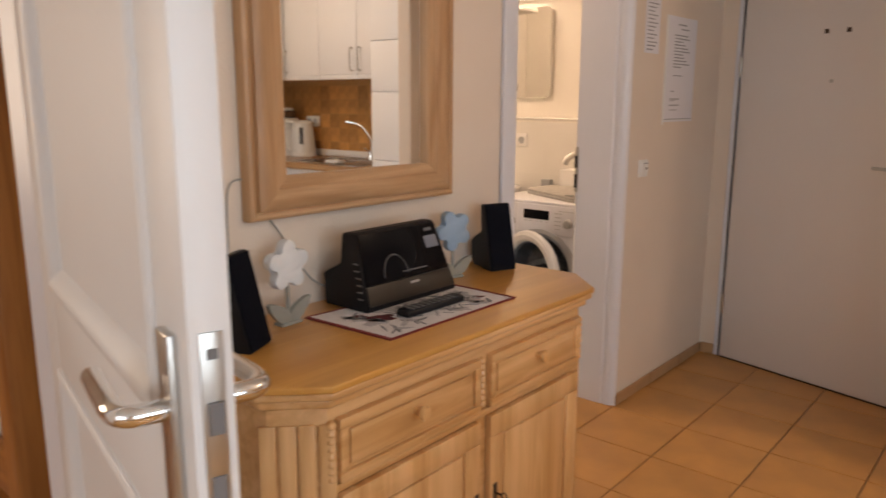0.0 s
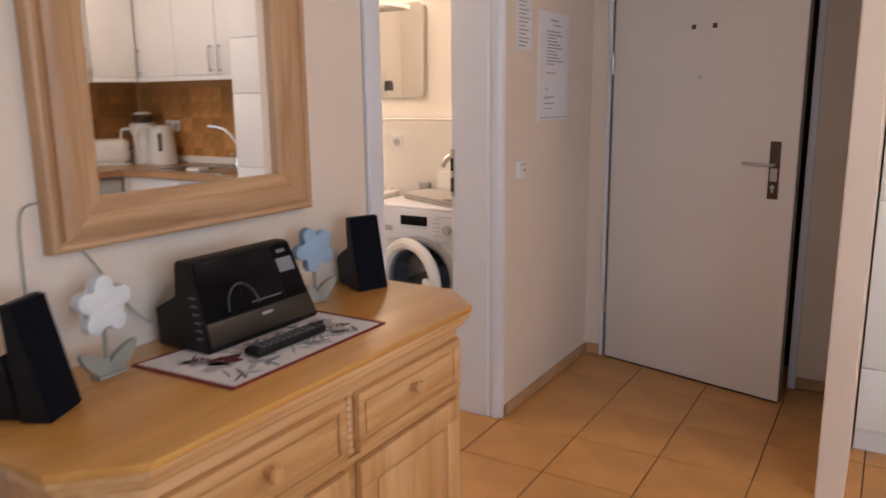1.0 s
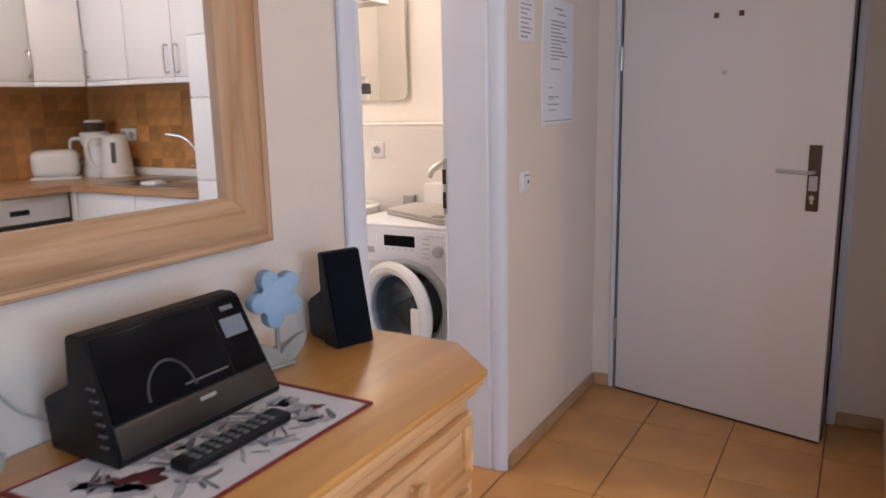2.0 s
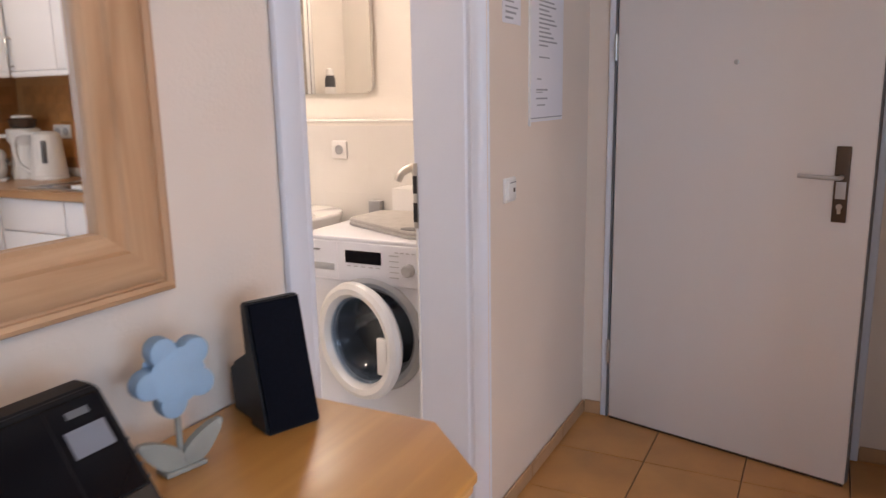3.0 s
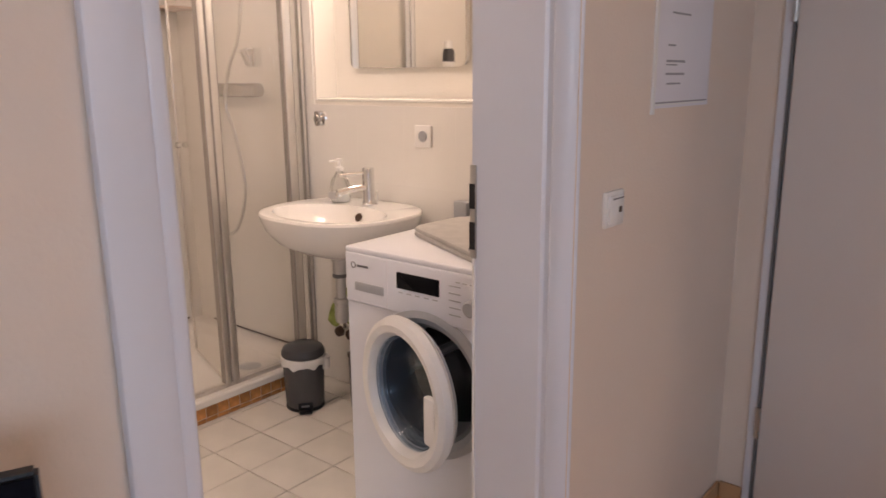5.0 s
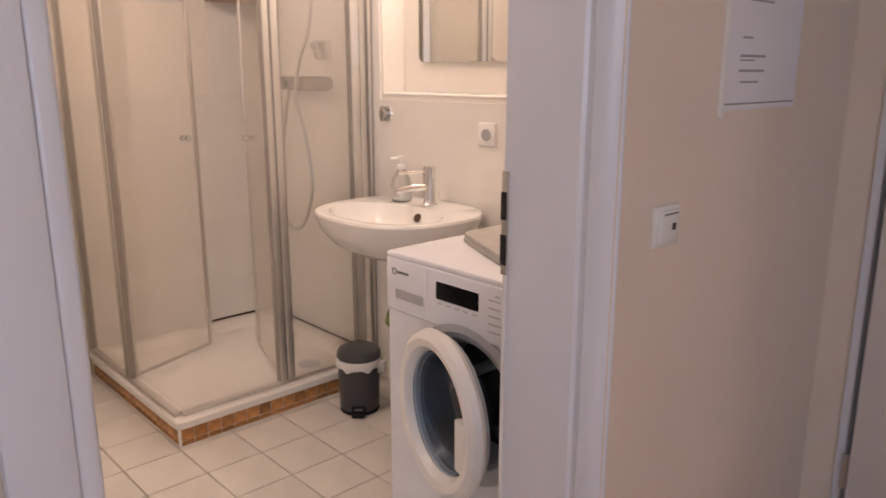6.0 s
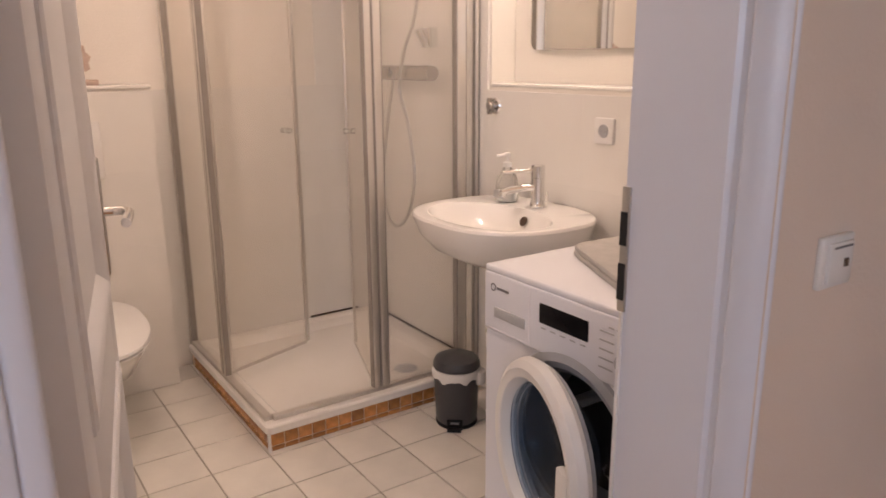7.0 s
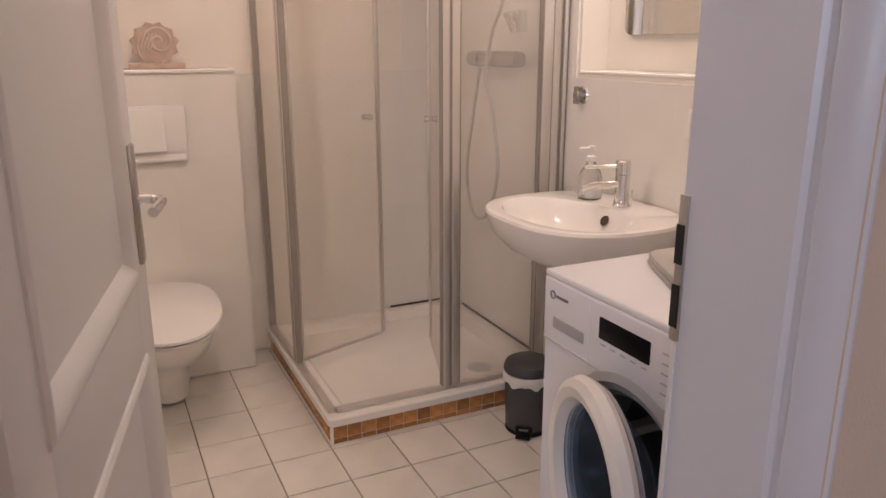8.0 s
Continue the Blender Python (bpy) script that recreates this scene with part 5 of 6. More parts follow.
part("tray_body", loft([tray_ring(0.004, 0.067, 0.02), tray_ring(0.0, 0.070, 0.022), tray_ring(0.0, 0.094, 0.022), tray_ring(0.006, 0.101, 0.022), tray_ring(0.062, 0.103, 0.03), tray_ring(0.072, 0.098, 0.04), tray_ring(0.095, 0.068, 0.05), tray_ring(0.12, 0.062, 0.06), tray_ring(0.35, 0.060, 0.06)]), ACRYLIC, tray)
part("drain_cover", moved(lathe([(0, 0.008), (0.05, 0.007), (0.058, 0.003), (0.058, 0.0), (0, 0)], 28), Matrix.Translation((-3.19, 9.08, 0.060))), GREYRING, tray, "grey drain cover")
part("corner_trim", rod((TX - 0.006, TY + 0.006, 0.0), (TX - 0.006, TY + 0.006, 0.067), 0.006), WPLASTIC, tray)
part("silicone_joint", joined(box(X0 + 0.003, X0 + 0.007, 8.98, 9.24, 0.102, 0.110), box(-3.80, -3.05, SINK_Y - 0.006, SINK_Y - 0.003, 0.102, 0.110)), BRONZE, tray, "stained silicone joint")
tray_core = core
enc = thing("shower_enclosure", (0, 0, 0), "aluminium-framed corner shower enclosure with both doors open", "shower enclosure")
SX, SYY, SZ0, SZ1 = -3.006, 8.410, 0.104, 2.0
PX, PY = -3.450, 8.857
for a, b, c, d in ((X0 + 0.004, SX, SYY - 0.014, SYY + 0.014), (SX - 0.014, SX + 0.014, SYY + 0.0145, SINK_Y - 0.004)):
    part("floor_rail", box(a, b, c, d, SZ0 - 0.002, SZ0 + 0.016, 0.004), ALU, enc)
    part("head_rail", box(a, b, c, d, SZ1 - 0.03, SZ1, 0.004), ALU, enc)
def post(x, y, w, d, seal_x):
    """A rounded aluminium profile with a dark seal down both sides."""
    p = part("post", box(x - w / 2, x + w / 2, y - d / 2, y + d / 2, SZ0, SZ1, 0.005, 3), ALU, enc)
    for k in (-1, 1):
        if seal_x:
            part("seal", box(x + k * (w / 2 - 0.001), x + k * (w / 2 + 0.003), y - d / 2 + 0.002, y + d / 2 - 0.002, SZ0, SZ1), SEAL, p)
        else:
            part("seal", box(x - w / 2 + 0.002, x + w / 2 - 0.002, y + k * (d / 2 - 0.001), y + k * (d / 2 + 0.003), SZ0, SZ1), SEAL, p)
    return p
post(X0 + 0.022, SYY, 0.030, 0.03, True)
post(PX - 0.015, SYY, 0.020, 0.028, True)
post(PX + 0.014, SYY, 0.020, 0.026, True)
post(SX, PY - 0.018, 0.028, 0.026, False)
post(SX, PY + 0.018, 0.028, 0.030, False)
post(SX + 0.004, 9.225, 0.032, 0.040, False)
post(SX, SINK_Y - 0.014, 0.02, 0.016, False)
p = part("pane", box(X0 + 0.03, PX - 0.025, SYY - 0.002, SYY + 0.002, SZ0 + 0.01, SZ1 - 0.02), PANE, enc, "clear pane")
p.visible_shadow = False
p = part("pane", box(SX - 0.002, SX + 0.002, PY + 0.03, SINK_Y - 0.02, SZ0 + 0.01, SZ1 - 0.02), PANE, enc, "clear pane")
p.visible_shadow = False


def shower_door(x, y, turn, w):
    m = Matrix.Translation((x, y, 0)) @ pose(0, 0, 0, 0, 0, turn)
    d = part("door", moved(box(0.012, w - 0.01, -0.002, 0.002, SZ0 + 0.025, SZ1 - 0.05), m), PANE, enc, "clear door pane")
    d.visible_shadow = False
    part("edge_profile", moved(box(w - 0.014, w + 0.004, -0.006, 0.006, SZ0 + 0.02, SZ1 - 0.04, 0.003), m), ALU, d)
    part("hinge_profile", moved(box(0.002, 0.014, -0.005, 0.005, SZ0 + 0.02, SZ1 - 0.04, 0.002), m), ALU, d)
    part("lip_seal", moved(box(0.012, w - 0.012, -0.003, 0.003, SZ0 + 0.012, SZ0 + 0.026), m), ALU, d)
    kn = joined(face_back(lathe([(0, 0.024), (0.010, 0.024), (0.013, 0.015), (0.007, 0.004), (0, 0.004)], 14)), moved(face_back(lathe([(0, 0.024), (0.010, 0.024), (0.013, 0.015), (0.007, 0.004), (0, 0.004)], 14)), pose(0, 0, 0, 0, 0, 180)))
    part("knob", moved(kn, m @ Matrix.Translation((w - 0.06, 0, 1.045))), CLEAR, d, "clear acrylic knob")


shower_door(PX + 0.01, SYY + 0.012, math.degrees(math.atan2(0.400, -0.144)), 0.425)
shower_door(SX - 0.012, PY - 0.018, math.degrees(math.atan2(0.138, -0.422)), 0.444)
# mixer, rail holder and hose
mx = wall_box("shower_mixer", -3.435, 1.265, "chrome shower mixer with a hand shower hose", "shower mixer")
part("body", box(-0.165, 0.165, -0.075, -0.03, -0.030, 0.030, 0.014, 3), DULLCHROME, mx)
for x in (-0.075, 0.075):
    part("rose", moved(face_back(lathe([(0, 0.012), (0.03, 0.012), (0.034, 0.0), (0, 0)], 24)), Matrix.Translation((x, 0, 0))), CHROME, mx)
    part("neck", rod((x, -0.005, 0), (x, -0.04, 0), 0.014), CHROME, mx)
for x in (-0.15, 0.15):
    part("knob", moved(lathe([(0, -0.04), (0.03, -0.04), (0.032, 0.0), (0.03, 0.04), (0, 0.04)], 24), Matrix.Translation((x, -0.053, 0)) @ pose(0, 0, 0, 0, 90, 0)), DULLCHROME, mx)
part("hose", tube([(-0.115, -0.055, -0.03), (-0.164, -0.060, -0.225), (-0.213, -0.065, -0.475), (-0.15, -0.075, -0.635), (-0.077, -0.070, -0.668), (0.02, -0.075, -0.60), (0.072, -0.070, -0.433), (0.03, -0.075, -0.20), (-0.006, -0.090, -0.056), (0.04, -0.088, 0.10), (0.104, -0.080, 0.218), (0.15, -0.075, 0.45), (0.165, -0.07, 0.60)], 0.0075, 10, 8), STEEL, mx, "ribbed steel hose")
hd = wall_box("shower_holder", -3.310, 1.405, "chrome soap and shower holder on the tiles", "shower holder")
part("holder", joined(box(-0.035, 0.035, -0.05, 0.0, -0.04, 0.04, 0.008), rod((0, -0.04, -0.03), (0, -0.075, 0.03), 0.018)), CHROME, hd)
hs = wall_box("hand_shower", -3.27, 1.88, "chrome hand shower in its wall bracket", "hand shower")
part("bracket", rod((0, 0, 0), (0, -0.06, 0.01), 0.018), CHROME, hs)
part("handle", tube([(0, -0.065, -0.03), (0, -0.08, 0.06), (0, -0.13, 0.16)], 0.013, 12), CHROME, hs)
part("head", moved(lathe([(0, 0.02), (0.02, 0.018), (0.045, 0.004), (0.045, -0.006), (0, -0.008)], 24), Matrix.Translation((0, -0.15, 0.17)) @ pose(0, 0, 0, 30, 0, 0)), CHROME, hs)
sb = thing("corner_basket", (X0, SINK_Y, 1.63), "sand-brown corner basket in the shower", "basket")
part("shelf", prism([(0.004, -0.004), (0.004, -0.26), (0.06, -0.25), (0.19, -0.12), (0.20, -0.004)], 0.0, 0.012, 0.003), SANDSTONE, sb)
part("rim", tube([(0.008, -0.262, 0.06), (0.06, -0.25, 0.06), (0.15, -0.17, 0.06), (0.195, -0.10, 0.06), (0.202, -0.006, 0.06)], 0.004, 8), SANDSTONE, sb)

# ---- kitchen, seen past the pillar and in the mirror ----
KB, KF, KT = 9.430, 8.815, 0.91      # back wall, worktop front, worktop height
KX0, KXF, KXB = 0.682, 1.710, X1       # end of the sink run, front and back of the side run
def tall_unit(x, w):
    larder = thing("tall_larder", (x, 8.828, 0), "tall white kitchen unit with stacked fronts", "kitchen unit", group="tall units")
    part("carcass", box(0, w, 0.02, 0.60, 0.10, 2.21), CUPBOARD, larder)
    part("plinth", box(0.0, w, 0.06, 0.60, 0.0, 0.098), CUPBOARD, larder)
    zs = [0.105, 0.345, 0.97, 1.38, 1.68, 2.20]
    for a, b in zip(zs, zs[1:]):
        part("front", box(0.002, w - 0.002, 0.0, 0.019, a + 0.002, b - 0.002, 0.002), CUPBOARD, larder)


tall_unit(0.056, 0.622)


def base_unit(name, m, w, label, drawers=False, front=CUPBOARD):
    ob = thing(name, (0, 0, 0), label, "kitchen unit", group="base units")
    ob.matrix_world = m
    part("carcass", box(0, w, 0.03, 0.60, 0.10, KT - 0.04), CUPBOARD, ob)
    part("plinth", box(0, w, 0.07, 0.60, 0, 0.098), CUPBOARD, ob)
    part("drawer_front", box(0.002, w - 0.002, 0.01, 0.028, 0.70, KT - 0.045, 0.002), CUPBOARD, ob)
    part("door", box(0.002, w - 0.002, 0.01, 0.028, 0.105, 0.695, 0.002), CUPBOARD, ob)
    return ob


base_unit("base_unit", Matrix.Translation((KX0, KF + 0.01, 0)), 0.50, "white base cabinet below the kitchen sink")
base_unit("base_unit", Matrix.Translation((KX0 + 0.502, KF + 0.01, 0)), 0.50, "white base cabinet in the kitchen corner")
SIDE = Matrix.Translation((KXF, KF, 0)) @ pose(0, 0, 0, 0, 0, -90)
dw = thing("dishwasher", (0, 0, 0), "white dishwasher with a steel control panel", "dishwasher")
dw.matrix_world = SIDE @ Matrix.Translation((0.012, 0, 0))
part("body", box(0, 0.595, 0.03, 0.60, 0.10, KT - 0.04), CUPBOARD, dw)
pn = part("control_panel", box(0.002, 0.593, 0.006, 0.029, 0.725, KT - 0.045, 0.003), STEEL, dw, "brushed steel control panel")
part("display", box(0.24, 0.35, 0.003, 0.0065, 0.770, 0.800), GLOSSBLACK, pn)
part("dial", moved(face_back(lathe([(0, 0.018), (0.018, 0.018), (0.02, 0), (0, 0)], 20)), Matrix.Translation((0.48, 0.007, 0.78))), STEEL, pn)
part("grip_gap", box(0.004, 0.591, 0.012, 0.03, 0.69, 0.722), DARK, dw)
part("door", box(0.002, 0.593, 0.008, 0.028, 0.105, 0.688, 0.003), CUPBOARD, dw)
base_unit("base_unit", SIDE @ Matrix.Translation((0.63, 0, 0)), 0.60, "white base cabinet beside the dishwasher")
base_unit("base_unit", SIDE @ Matrix.Translation((1.235, 0, 0)), 0.60, "white base cabinet at the end of the run")
filler = thing("corner_post", (KX0 + 1.005, KF + 0.012, 0.10), "white filler post in the kitchen base corner", "filler post")
part("post", box(0, KXF + 0.03 - KX0 - 1.005, 0.0, 0.03, 0, KT - 0.145), CUPBOARD, filler)
worktop = thing("worktop", (0, 0, 0), "L-shaped beech-look kitchen worktop with rounded front", "worktop")
part("slab", prism([(KX0, KB), (KX0, KF), (KXF, KF), (KXF, 6.97), (KXB - 0.003, 6.97), (KXB - 0.003, KB)], KT - 0.038, KT, 0.008, 3), WORKTOP, worktop)
part("upstand", box(KX0, KXB - 0.02, KB - 0.022, KB - 0.009, KT + 0.001, KT + 0.05, 0.004), WPLASTIC, worktop)
sink = thing("kitchen_sink", (1.22, 9.10, KT), "stainless steel inset kitchen sink", "sink")
part("rim", joined(box(-0.36, 0.36, -0.23, -0.19, 0.0, 0.006, 0.002), box(-0.36, 0.36, 0.19, 0.24, 0.0, 0.006, 0.002), box(-0.36, -0.05, -0.19, 0.19, 0.0, 0.006, 0.002), box(0.33, 0.36, -0.19, 0.19, 0.0, 0.006, 0.002)), STEEL, sink)
part("basin", joined(box(-0.05, 0.33, -0.19, 0.19, 0.0005, 0.0025), lathe([(0, 0.003), (0.03, 0.003), (0.034, 0.006), (0.04, 0.003)], 20)), DRUM, sink)
ktap = thing("kitchen_tap", (1.165, 9.30, KT + 0.005), "chrome swan-neck kitchen tap", "tap")
part("base", lathe([(0, 0), (0.026, 0), (0.024, 0.05), (0.018, 0.07), (0, 0.07)], 20), CHROME, ktap)
part("neck", tube([(0, 0, 0.05), (0.002, 0, 0.12), (0.022, -0.01, 0.18), (0.09, -0.03, 0.245), (0.20, -0.06, 0.265)], 0.0095, 12), CHROME, ktap)
part("lever", tube([(0, -0.02, 0.06), (-0.01, -0.07, 0.085)], 0.006, 8, 2), CHROME, ktap)
rk = thing("dish_cloth", (1.16, 8.95, KT + 0.007), "white folded dish cloth by the sink", "cloth")
part("fold", box(-0.06, 0.06, -0.04, 0.04, 0, 0.018, 0.006), LINER, rk)
# kettle, jug and toaster
ke = thing("kettle", (1.88, 9.27, KT), "white cordless kettle with a water window", "kettle")
part("base", lathe([(0, 0), (0.082, 0), (0.085, 0.008), (0.08, 0.02), (0, 0.02)], 28), WPLASTIC, ke)
part("body", lathe([(0, 0.021), (0.080, 0.021), (0.082, 0.03), (0.066, 0.20), (0.062, 0.225), (0.045, 0.238), (0, 0.242)], 32), WPLASTIC, ke)
part("handle", tube([(0.045, -0.025, 0.228), (0.100, -0.062, 0.226), (0.128, -0.080, 0.19), (0.126, -0.080, 0.12), (0.112, -0.070, 0.07), (0.070, -0.045, 0.035)], 0.011, 10), WPLASTIC, ke)
part("water_window", moved(box(-0.013, 0.013, -0.086, -0.066, 0.075, 0.190, 0.006, 3), pose(0, 0, 0, -5, 0, -42)), BINGREY, ke, "dark water window")
ke.scale = (1.18, 1.18, 1.12)
jug = thing("coffee_jug", (2.06, 9.26, KT), "white coffee maker with a dark filter top", "coffee maker")
part("body", lathe([(0, 0), (0.075, 0), (0.078, 0.02), (0.066, 0.10), (0.064, 0.16), (0.078, 0.18), (0.078, 0.23), (0.06, 0.235), (0, 0.235)], 28), WPLASTIC, jug)
part("filter_top", lathe([(0.05, 0.236), (0.058, 0.24), (0.065, 0.275), (0.05, 0.28), (0.0, 0.278)], 24), BRONZE, jug)
part("lid", lathe([(0.045, 0.281), (0.05, 0.284), (0.045, 0.294), (0, 0.297)], 24), WPLASTIC, jug)
part("handle", tube([(0.045, -0.06, 0.20), (0.095, -0.085, 0.19), (0.095, -0.085, 0.10), (0.045, -0.06, 0.07)], 0.009, 10), WPLASTIC, jug)
jug.scale = (1.15, 1.15, 1.22)
to = thing("toaster", (2.155, 9.035, KT), "white two-slice toaster on the worktop", "toaster", turn=-50)
part("shell", box(-0.135, 0.135, -0.085, 0.085, 0.010, 0.180, 0.045, 5), WPLASTIC, to)
part("foot", box(-0.14, 0.14, -0.088, 0.088, 0.0, 0.014, 0.004), WPLASTIC, to)
part("slot", joined(box(-0.1, 0.1, -0.04, -0.012, 0.174, 0.1765), box(-0.1, 0.1, 0.012, 0.04, 0.174, 0.1765)), DARK, to)
part("lever", box(-0.15, -0.132, -0.015, 0.015, 0.10, 0.118, 0.004), MIDGREY, to)
ks = thing("kitchen_socket", (1.93, KB - 0.010, 1.17), "white double wall socket on the ochre tiles", "socket")
part("plate", box(-0.075, 0.075, -0.011, 0.001, -0.04, 0.04, 0.004), WPLASTIC, ks)
for x in (-0.036, 0.036):
    part("insert", moved(face_back(lathe([(0, 0.002), (0.014, 0.002), (0.020, 0.006), (0.022, 0.004), (0.022, 0), (0, 0)], 20)), Matrix.Translation((x, -0.011, 0))), GREYRING, ks)
# wall cupboards
CB, CT = 1.500, 2.2
def wall_unit(m, w, handle_x, label):
    ob = thing("wall_cupboard", (0, 0, 0), label, "wall cupboard", group="wall cupboards")
    ob.matrix_world = m
    part("carcass", box(0, w, 0.02, 0.345, CB, CT), CUPBOARD, ob)
    d = part("door", box(0.0015, w - 0.0015, 0.0, 0.019, CB + 0.002, CT - 0.002, 0.002), CUPBOARD, ob)
    part("handle", tube([(handle_x, 0.0, CB + 0.03), (handle_x, -0.028, CB + 0.032), (handle_x, -0.028, CB + 0.165), (handle_x, 0.0, CB + 0.167)], 0.005, 8, 3), STEEL, d)
    part("light_rail", box(0, w, 0.0, 0.018, CB - 0.03, CB - 0.001, 0.003), CUPBOARD, ob)
    return ob
CY = KB - 0.35
CORNER = 1.83
wall_unit(Matrix.Translation((KX0, CY, 0)), 0.383, 0.345, "white wall cupboard above the sink")
wall_unit(Matrix.Translation((KX0 + 0.385, CY, 0)), 0.381, 0.037, "white wall cupboard above the sink")
wall_unit(Matrix.Translation((KX0 + 0.768, CY, 0)), CORNER - KX0 - 0.770, 0.345, "white wall cupboard above the kettle")
diag = thing("wall_cupboard", (0, 0, 0), "white wall cupboard filling the kitchen corner", "wall cupboard", group="wall cupboards")
part("carcass", prism([(CORNER, CY + 0.02), (KXB - 0.352, CY - 0.22), (KXB - 0.005, CY - 0.22), (KXB - 0.005, KB - 0.003), (CORNER, KB - 0.003)], CB, CT), CUPBOARD, diag)
dd = Vector((KXB - 0.352 - CORNER, -0.24, 0))
M = Matrix.Translation((CORNER, CY + 0.0, 0)) @ pose(0, 0, 0, 0, 0, math.degrees(math.atan2(dd.y, dd.x)))
part("door", moved(box(0.006, dd.length - 0.006, -0.019, -0.002, CB + 0.002, CT - 0.002, 0.002), M), CUPBOARD, diag)
part("light_rail", moved(box(0.006, dd.length - 0.006, -0.019, -0.002, CB - 0.03, CB - 0.001, 0.003), M), CUPBOARD, diag)
SC = Matrix.Translation((KXB - 0.352, CY - 0.222, 0)) @ pose(0, 0, 0, 0, 0, -90)
for i in range(3):
    wall_unit(SC @ Matrix.Translation((0.502 * i, 0, 0)), 0.50, 0.46 if i % 2 else 0.04, "white wall cupboard on the side wall")
# unseen glowing dome, added to go with the warm kitchen fill
kl = thing("ceiling_lamp", (1.15, 7.85, TOP), "round opal ceiling lamp added out of view above the kitchen fill light", "ceiling lamp")
part("dome", lathe([(0, -0.10), (0.08, -0.095), (0.13, -0.06), (0.15, -0.02), (0.15, -0.001), (0, -0.001)], 28), OPAL, kl)

# ---- bedroom: bunk bed past the open door ----
bed = thing("bunk_bed", (-2.83, 6.665, 0), "honey pine bunk bed with white bedding", "bunk bed")
for x in (-0.98, 0.98):
    for yy in (-0.385, 0.385):
        part("post", box(x - 0.045, x + 0.045, yy - 0.045, yy + 0.045, 0, 1.62, 0.012, 3), HONEY, bed)
for z in (0.30, 1.16):
    for yy in (-0.385, 0.385):
        part("side_rail", box(-0.934, 0.934, yy - 0.015, yy + 0.015, z - 0.07, z + 0.07, 0.006), HONEY_X, bed)
    for x in (-0.98, 0.98):
        part("end_rail", box(x - 0.015, x + 0.015, -0.339, 0.339, z - 0.07, z + 0.07, 0.006), HONEY, bed)
    part("mattress", box(-0.92, 0.92, -0.355, 0.355, z + 0.01, z + 0.17, 0.04, 4), BEDDING, bed)
    part("duvet", box(-0.90, 0.93, -0.365, 0.365, z + 0.15, z + 0.25, 0.045, 4), BEDDING if z < 1 else BLUEPAINT, bed)
for z in (0.62, 0.82, 1.42, 1.56):
    part("end_board", box(0.967, 0.993, -0.339, 0.339, z - 0.045, z + 0.045, 0.008), HONEY, bed)
for z in (1.42, 1.56):
    part("guard_board", box(-0.934, 0.934, -0.397, -0.373, z - 0.045, z + 0.045, 0.008), HONEY_X, bed)

# ---- pieces of floors, walls and plinths ----
def pieces(parent, name, mat, w, d, h, places, bevel):
    """Alike pieces: one mesh, an object for each place (a matrix)."""
    bm = box(-w / 2, w / 2, -d / 2, d / 2, -h, 0, bevel, 1)
    me = finish(name, bm, mat, False)
    for m in places:
        ob = new(name, me)
        ob.parent = parent
        ob.matrix_basis = m


r = random.Random(11)
px, py = 0.3345, 0.3255
places = []
for i in range(-1, 10):
    for j in range(-18, 6):
        x, y = -0.904 + (i + 0.5) * px, 8.112 + (j + 0.5) * py
        if x < X1 and Y0 < y < END_Y + 0.17:
            places.append(Matrix.Translation((x, y, r.uniform(-0.0006, 0.0001))) @ pose(0, 0, 0, r.uniform(-0.08, 0.08), r.uniform(-0.08, 0.08), 0))
pieces(floor, "floor_tile", HALL_TILE, px - 0.005, py - 0.005, 0.008, places, 0.0015)
pieces(floor, "floor_tile", HALL_TILE, 0.206, py - 0.005, 0.008, [Matrix.Translation((-1.3445, 8.112 + (j + 0.5) * py, 0)) for j in (-2, -1, 0, 1)], 0.0015)
places = []
for i in range(-6, 8):
    for j in range(-6, 6):
        x, y = -2.948 + (i + 0.5) * 0.2035, 8.388 + (j + 0.5) * 0.2035
        if X0 < x + 0.1 and x < -1.50 and 7.2 < y < 9.5 and not (x < -3.1 and y > 8.5):
            places.append(Matrix.Translation((x, y, r.uniform(-0.0004, 0.0001))))
pieces(bath_floor, "bath_floor_tile", BATH_TILE, 0.1990, 0.1990, 0.008, places, 0.0012)
# wall tiles: sink wall below the ledge, shower walls, cistern box
tw, th = 0.2494, 0.3009
up = pose(0, 0, 0, 90, 0, 0)
places = []
for i in range(10):
    for j in range(4):
        places.append(Matrix.Translation((-1.58 - i * (tw + 0.0001), SINK_Y, 0.154 + j * (th + 0.0001))) @ up)
for i in range(6, 10):
    for j in range(4, 7):
        places.append(Matrix.Translation((-1.58 - i * (tw + 0.0001), SINK_Y, 0.154 + j * (th + 0.0001))) @ up)
pieces(bath_north, "wall_tile", WALL_TILE, tw, th, 0.008, [m for m in places if m.translation.x < -1.5 and not (m.translation.z > 1.23 and m.translation.x > -3.06)], 0.0001)
turned = pose(0, 0, 0, 90, 0, 90)
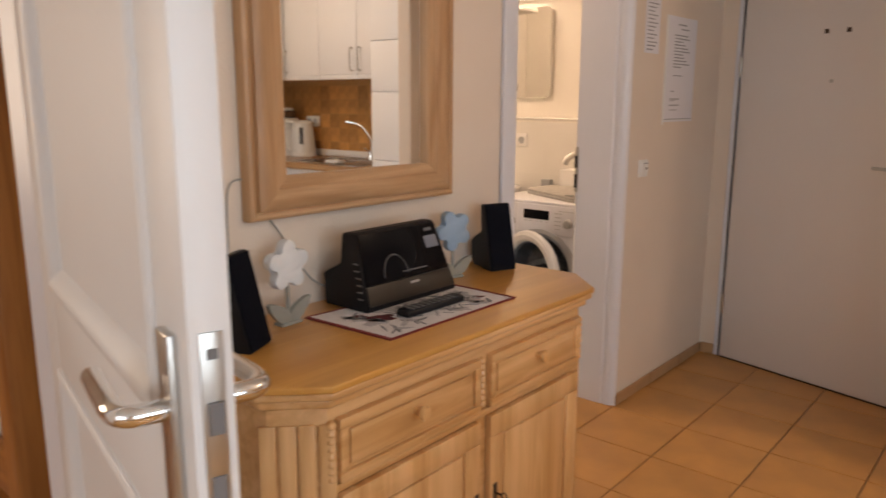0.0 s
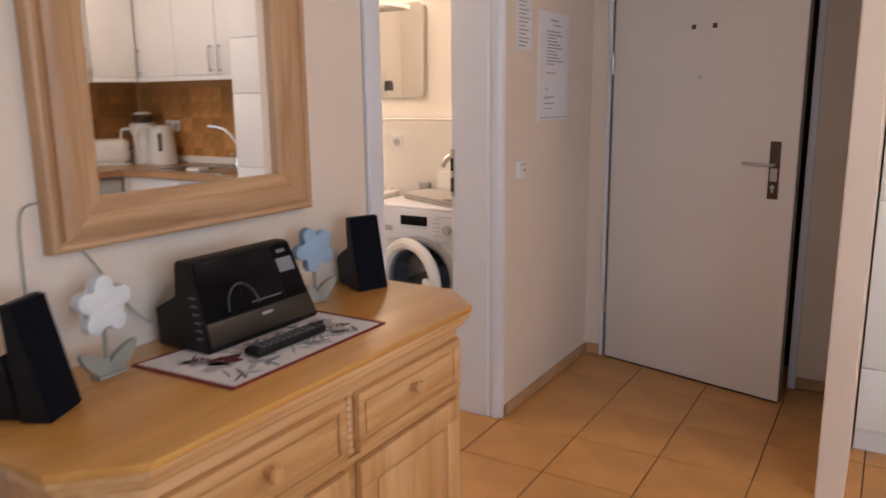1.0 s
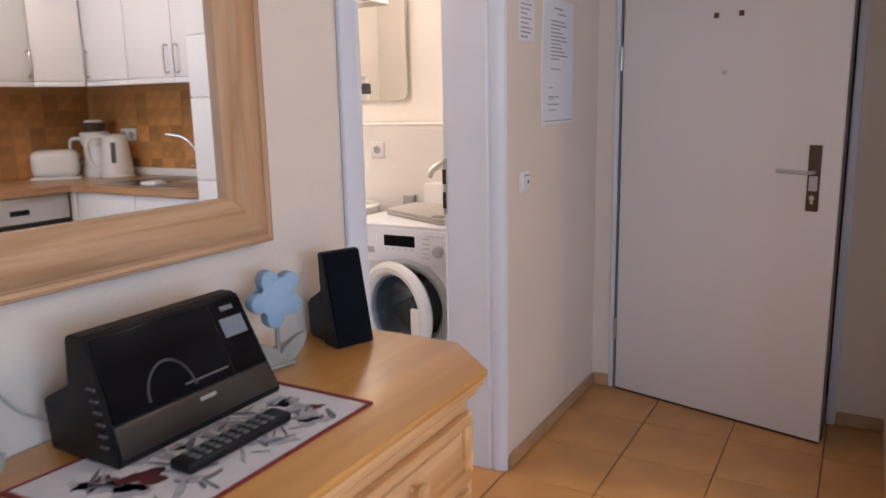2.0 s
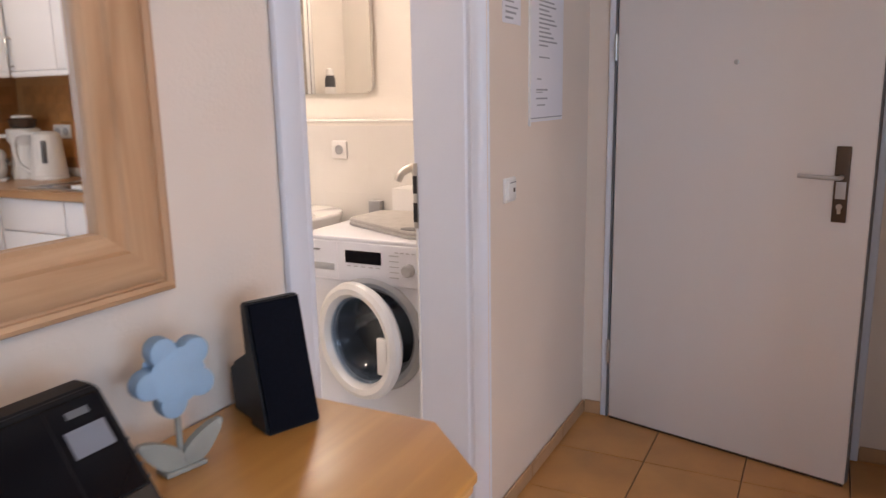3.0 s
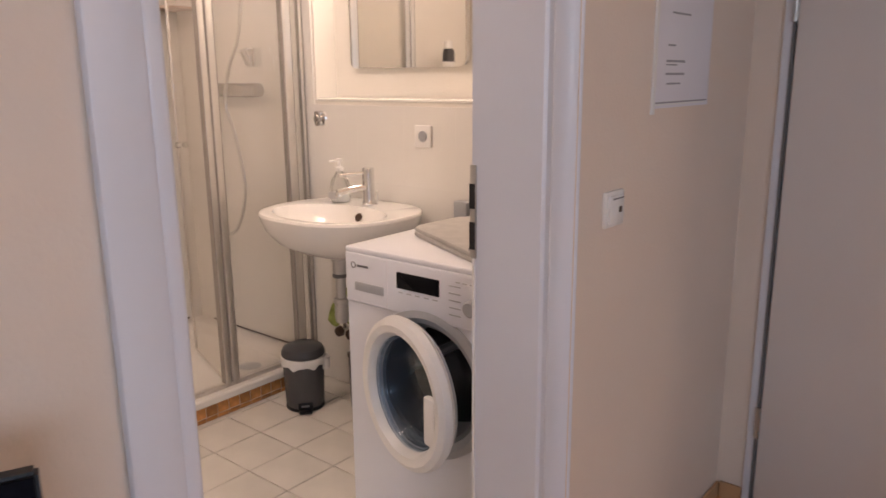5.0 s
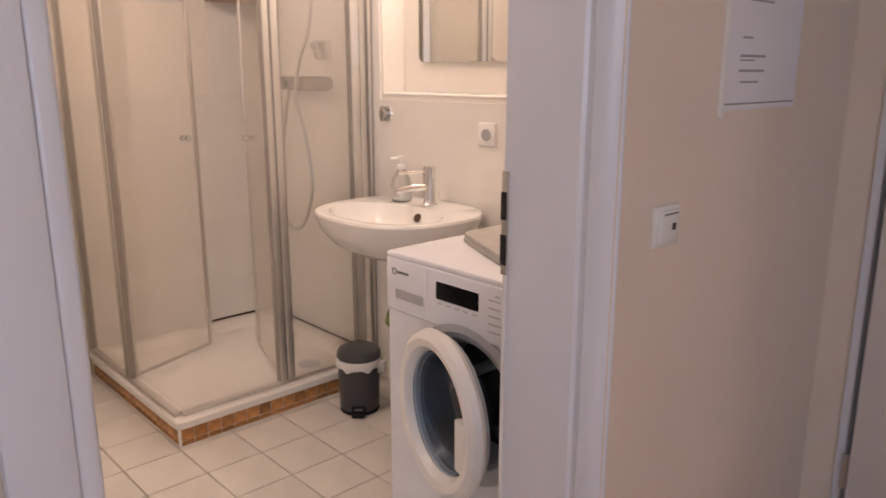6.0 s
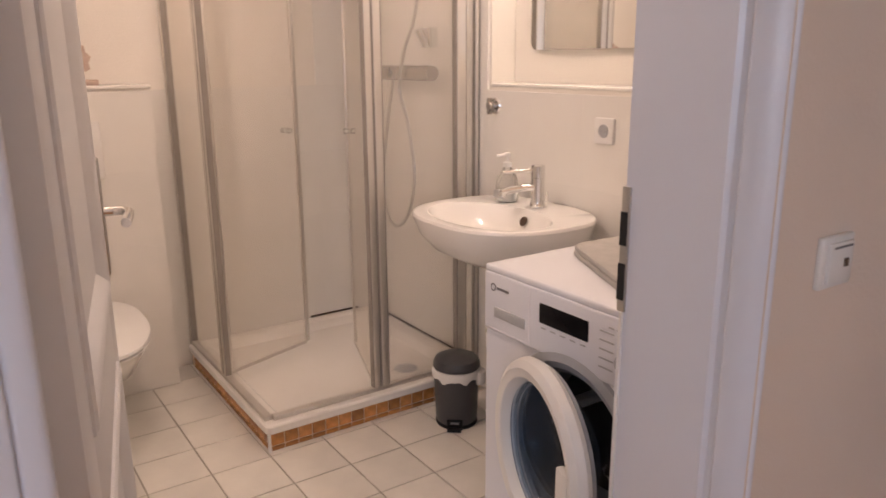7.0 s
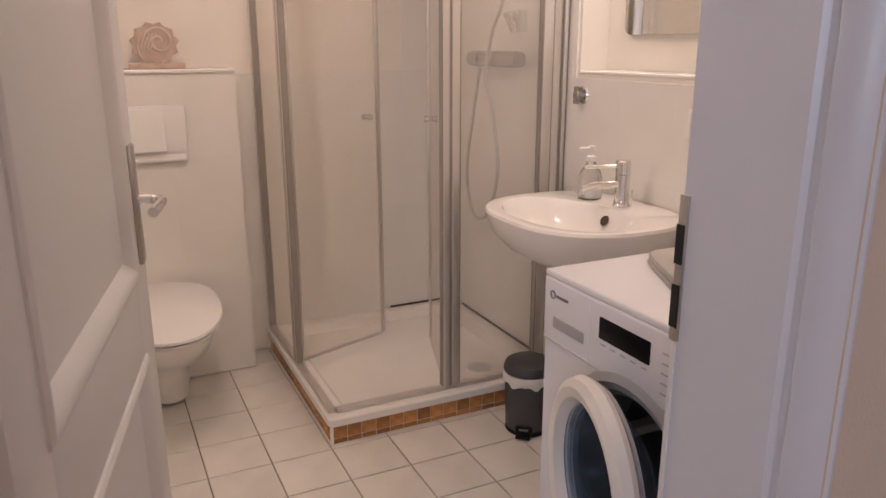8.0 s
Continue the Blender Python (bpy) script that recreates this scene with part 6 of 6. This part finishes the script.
pieces(box_front, "wall_tile", WALL_TILE, tw, th, 0.010, [Matrix.Translation((-3.7325, 8.296 - tw / 2 - k * (tw + 0.0001), 0.154 + j * (th + 0.0001))) @ turned for k in range(4) for j in range(4) if 8.296 - k * (tw + 0.0001) > 7.4], 0.0001)
pieces(bath_west, "wall_tile", WALL_TILE, tw, th, 0.008, [Matrix.Translation((X0 + 0.0035, 9.19 - k * (tw + 0.0001), 0.154 + j * (th + 0.0001))) @ turned for k in range(4) for j in range(7) if not (j > 3 and 8.2 < 9.19 - k * (tw + 0.0001) < 9.1)], 0.0001)
# mosaic on the shower plinth: one full row over a cut row
places_a, places_b = [], []
y = TY + 0.036
while y < SINK_Y - 0.03:
    places_a.append(Matrix.Translation((TX - 0.0065, y, 0.0435)) @ turned)
    places_b.append(Matrix.Translation((TX - 0.0065, y, 0.009)) @ turned)
    y += 0.0525
x = TX - 0.036
while x > X0 + 0.03:
    places_a.append(Matrix.Translation((x, TY + 0.0065, 0.0435)) @ up)
    places_b.append(Matrix.Translation((x, TY + 0.0065, 0.009)) @ up)
    x -= 0.0525
pieces(tray_core, "mosaic_tile", MOSAIC, 0.0485, 0.046, 0.006, places_a, 0.001)
pieces(tray_core, "mosaic_tile", MOSAIC, 0.0485, 0.015, 0.006, places_b, 0.001)
# kitchen tiles
splash = structure("kitchen_splashback", joined(box(KX0, KXB - 0.004, KB - 0.006, KB + 0.002, KT, CB), box(KXB - 0.006, KXB - 0.001, 6.9, KB - 0.008, KT, CB)), KITCHEN_GROUT, "ochre tiled splashback behind the worktop", "wall")
pieces(splash, "kitchen_tile", KITCHEN_TILE, 0.102, 0.102, 0.006, [Matrix.Translation((KX0 + 0.06 + i * 0.105, KB - 0.0085, KT + 0.056 + j * 0.105)) @ up for i in range(15) for j in range(5)], 0.001)
pieces(splash, "kitchen_tile", KITCHEN_TILE, 0.102, 0.102, 0.006, [Matrix.Translation((KXB - 0.0085, KB - 0.07 - i * 0.105, KT + 0.056 + j * 0.105)) @ pose(0, 0, 0, 90, 0, -90) for i in range(20) for j in range(5)], 0.001)
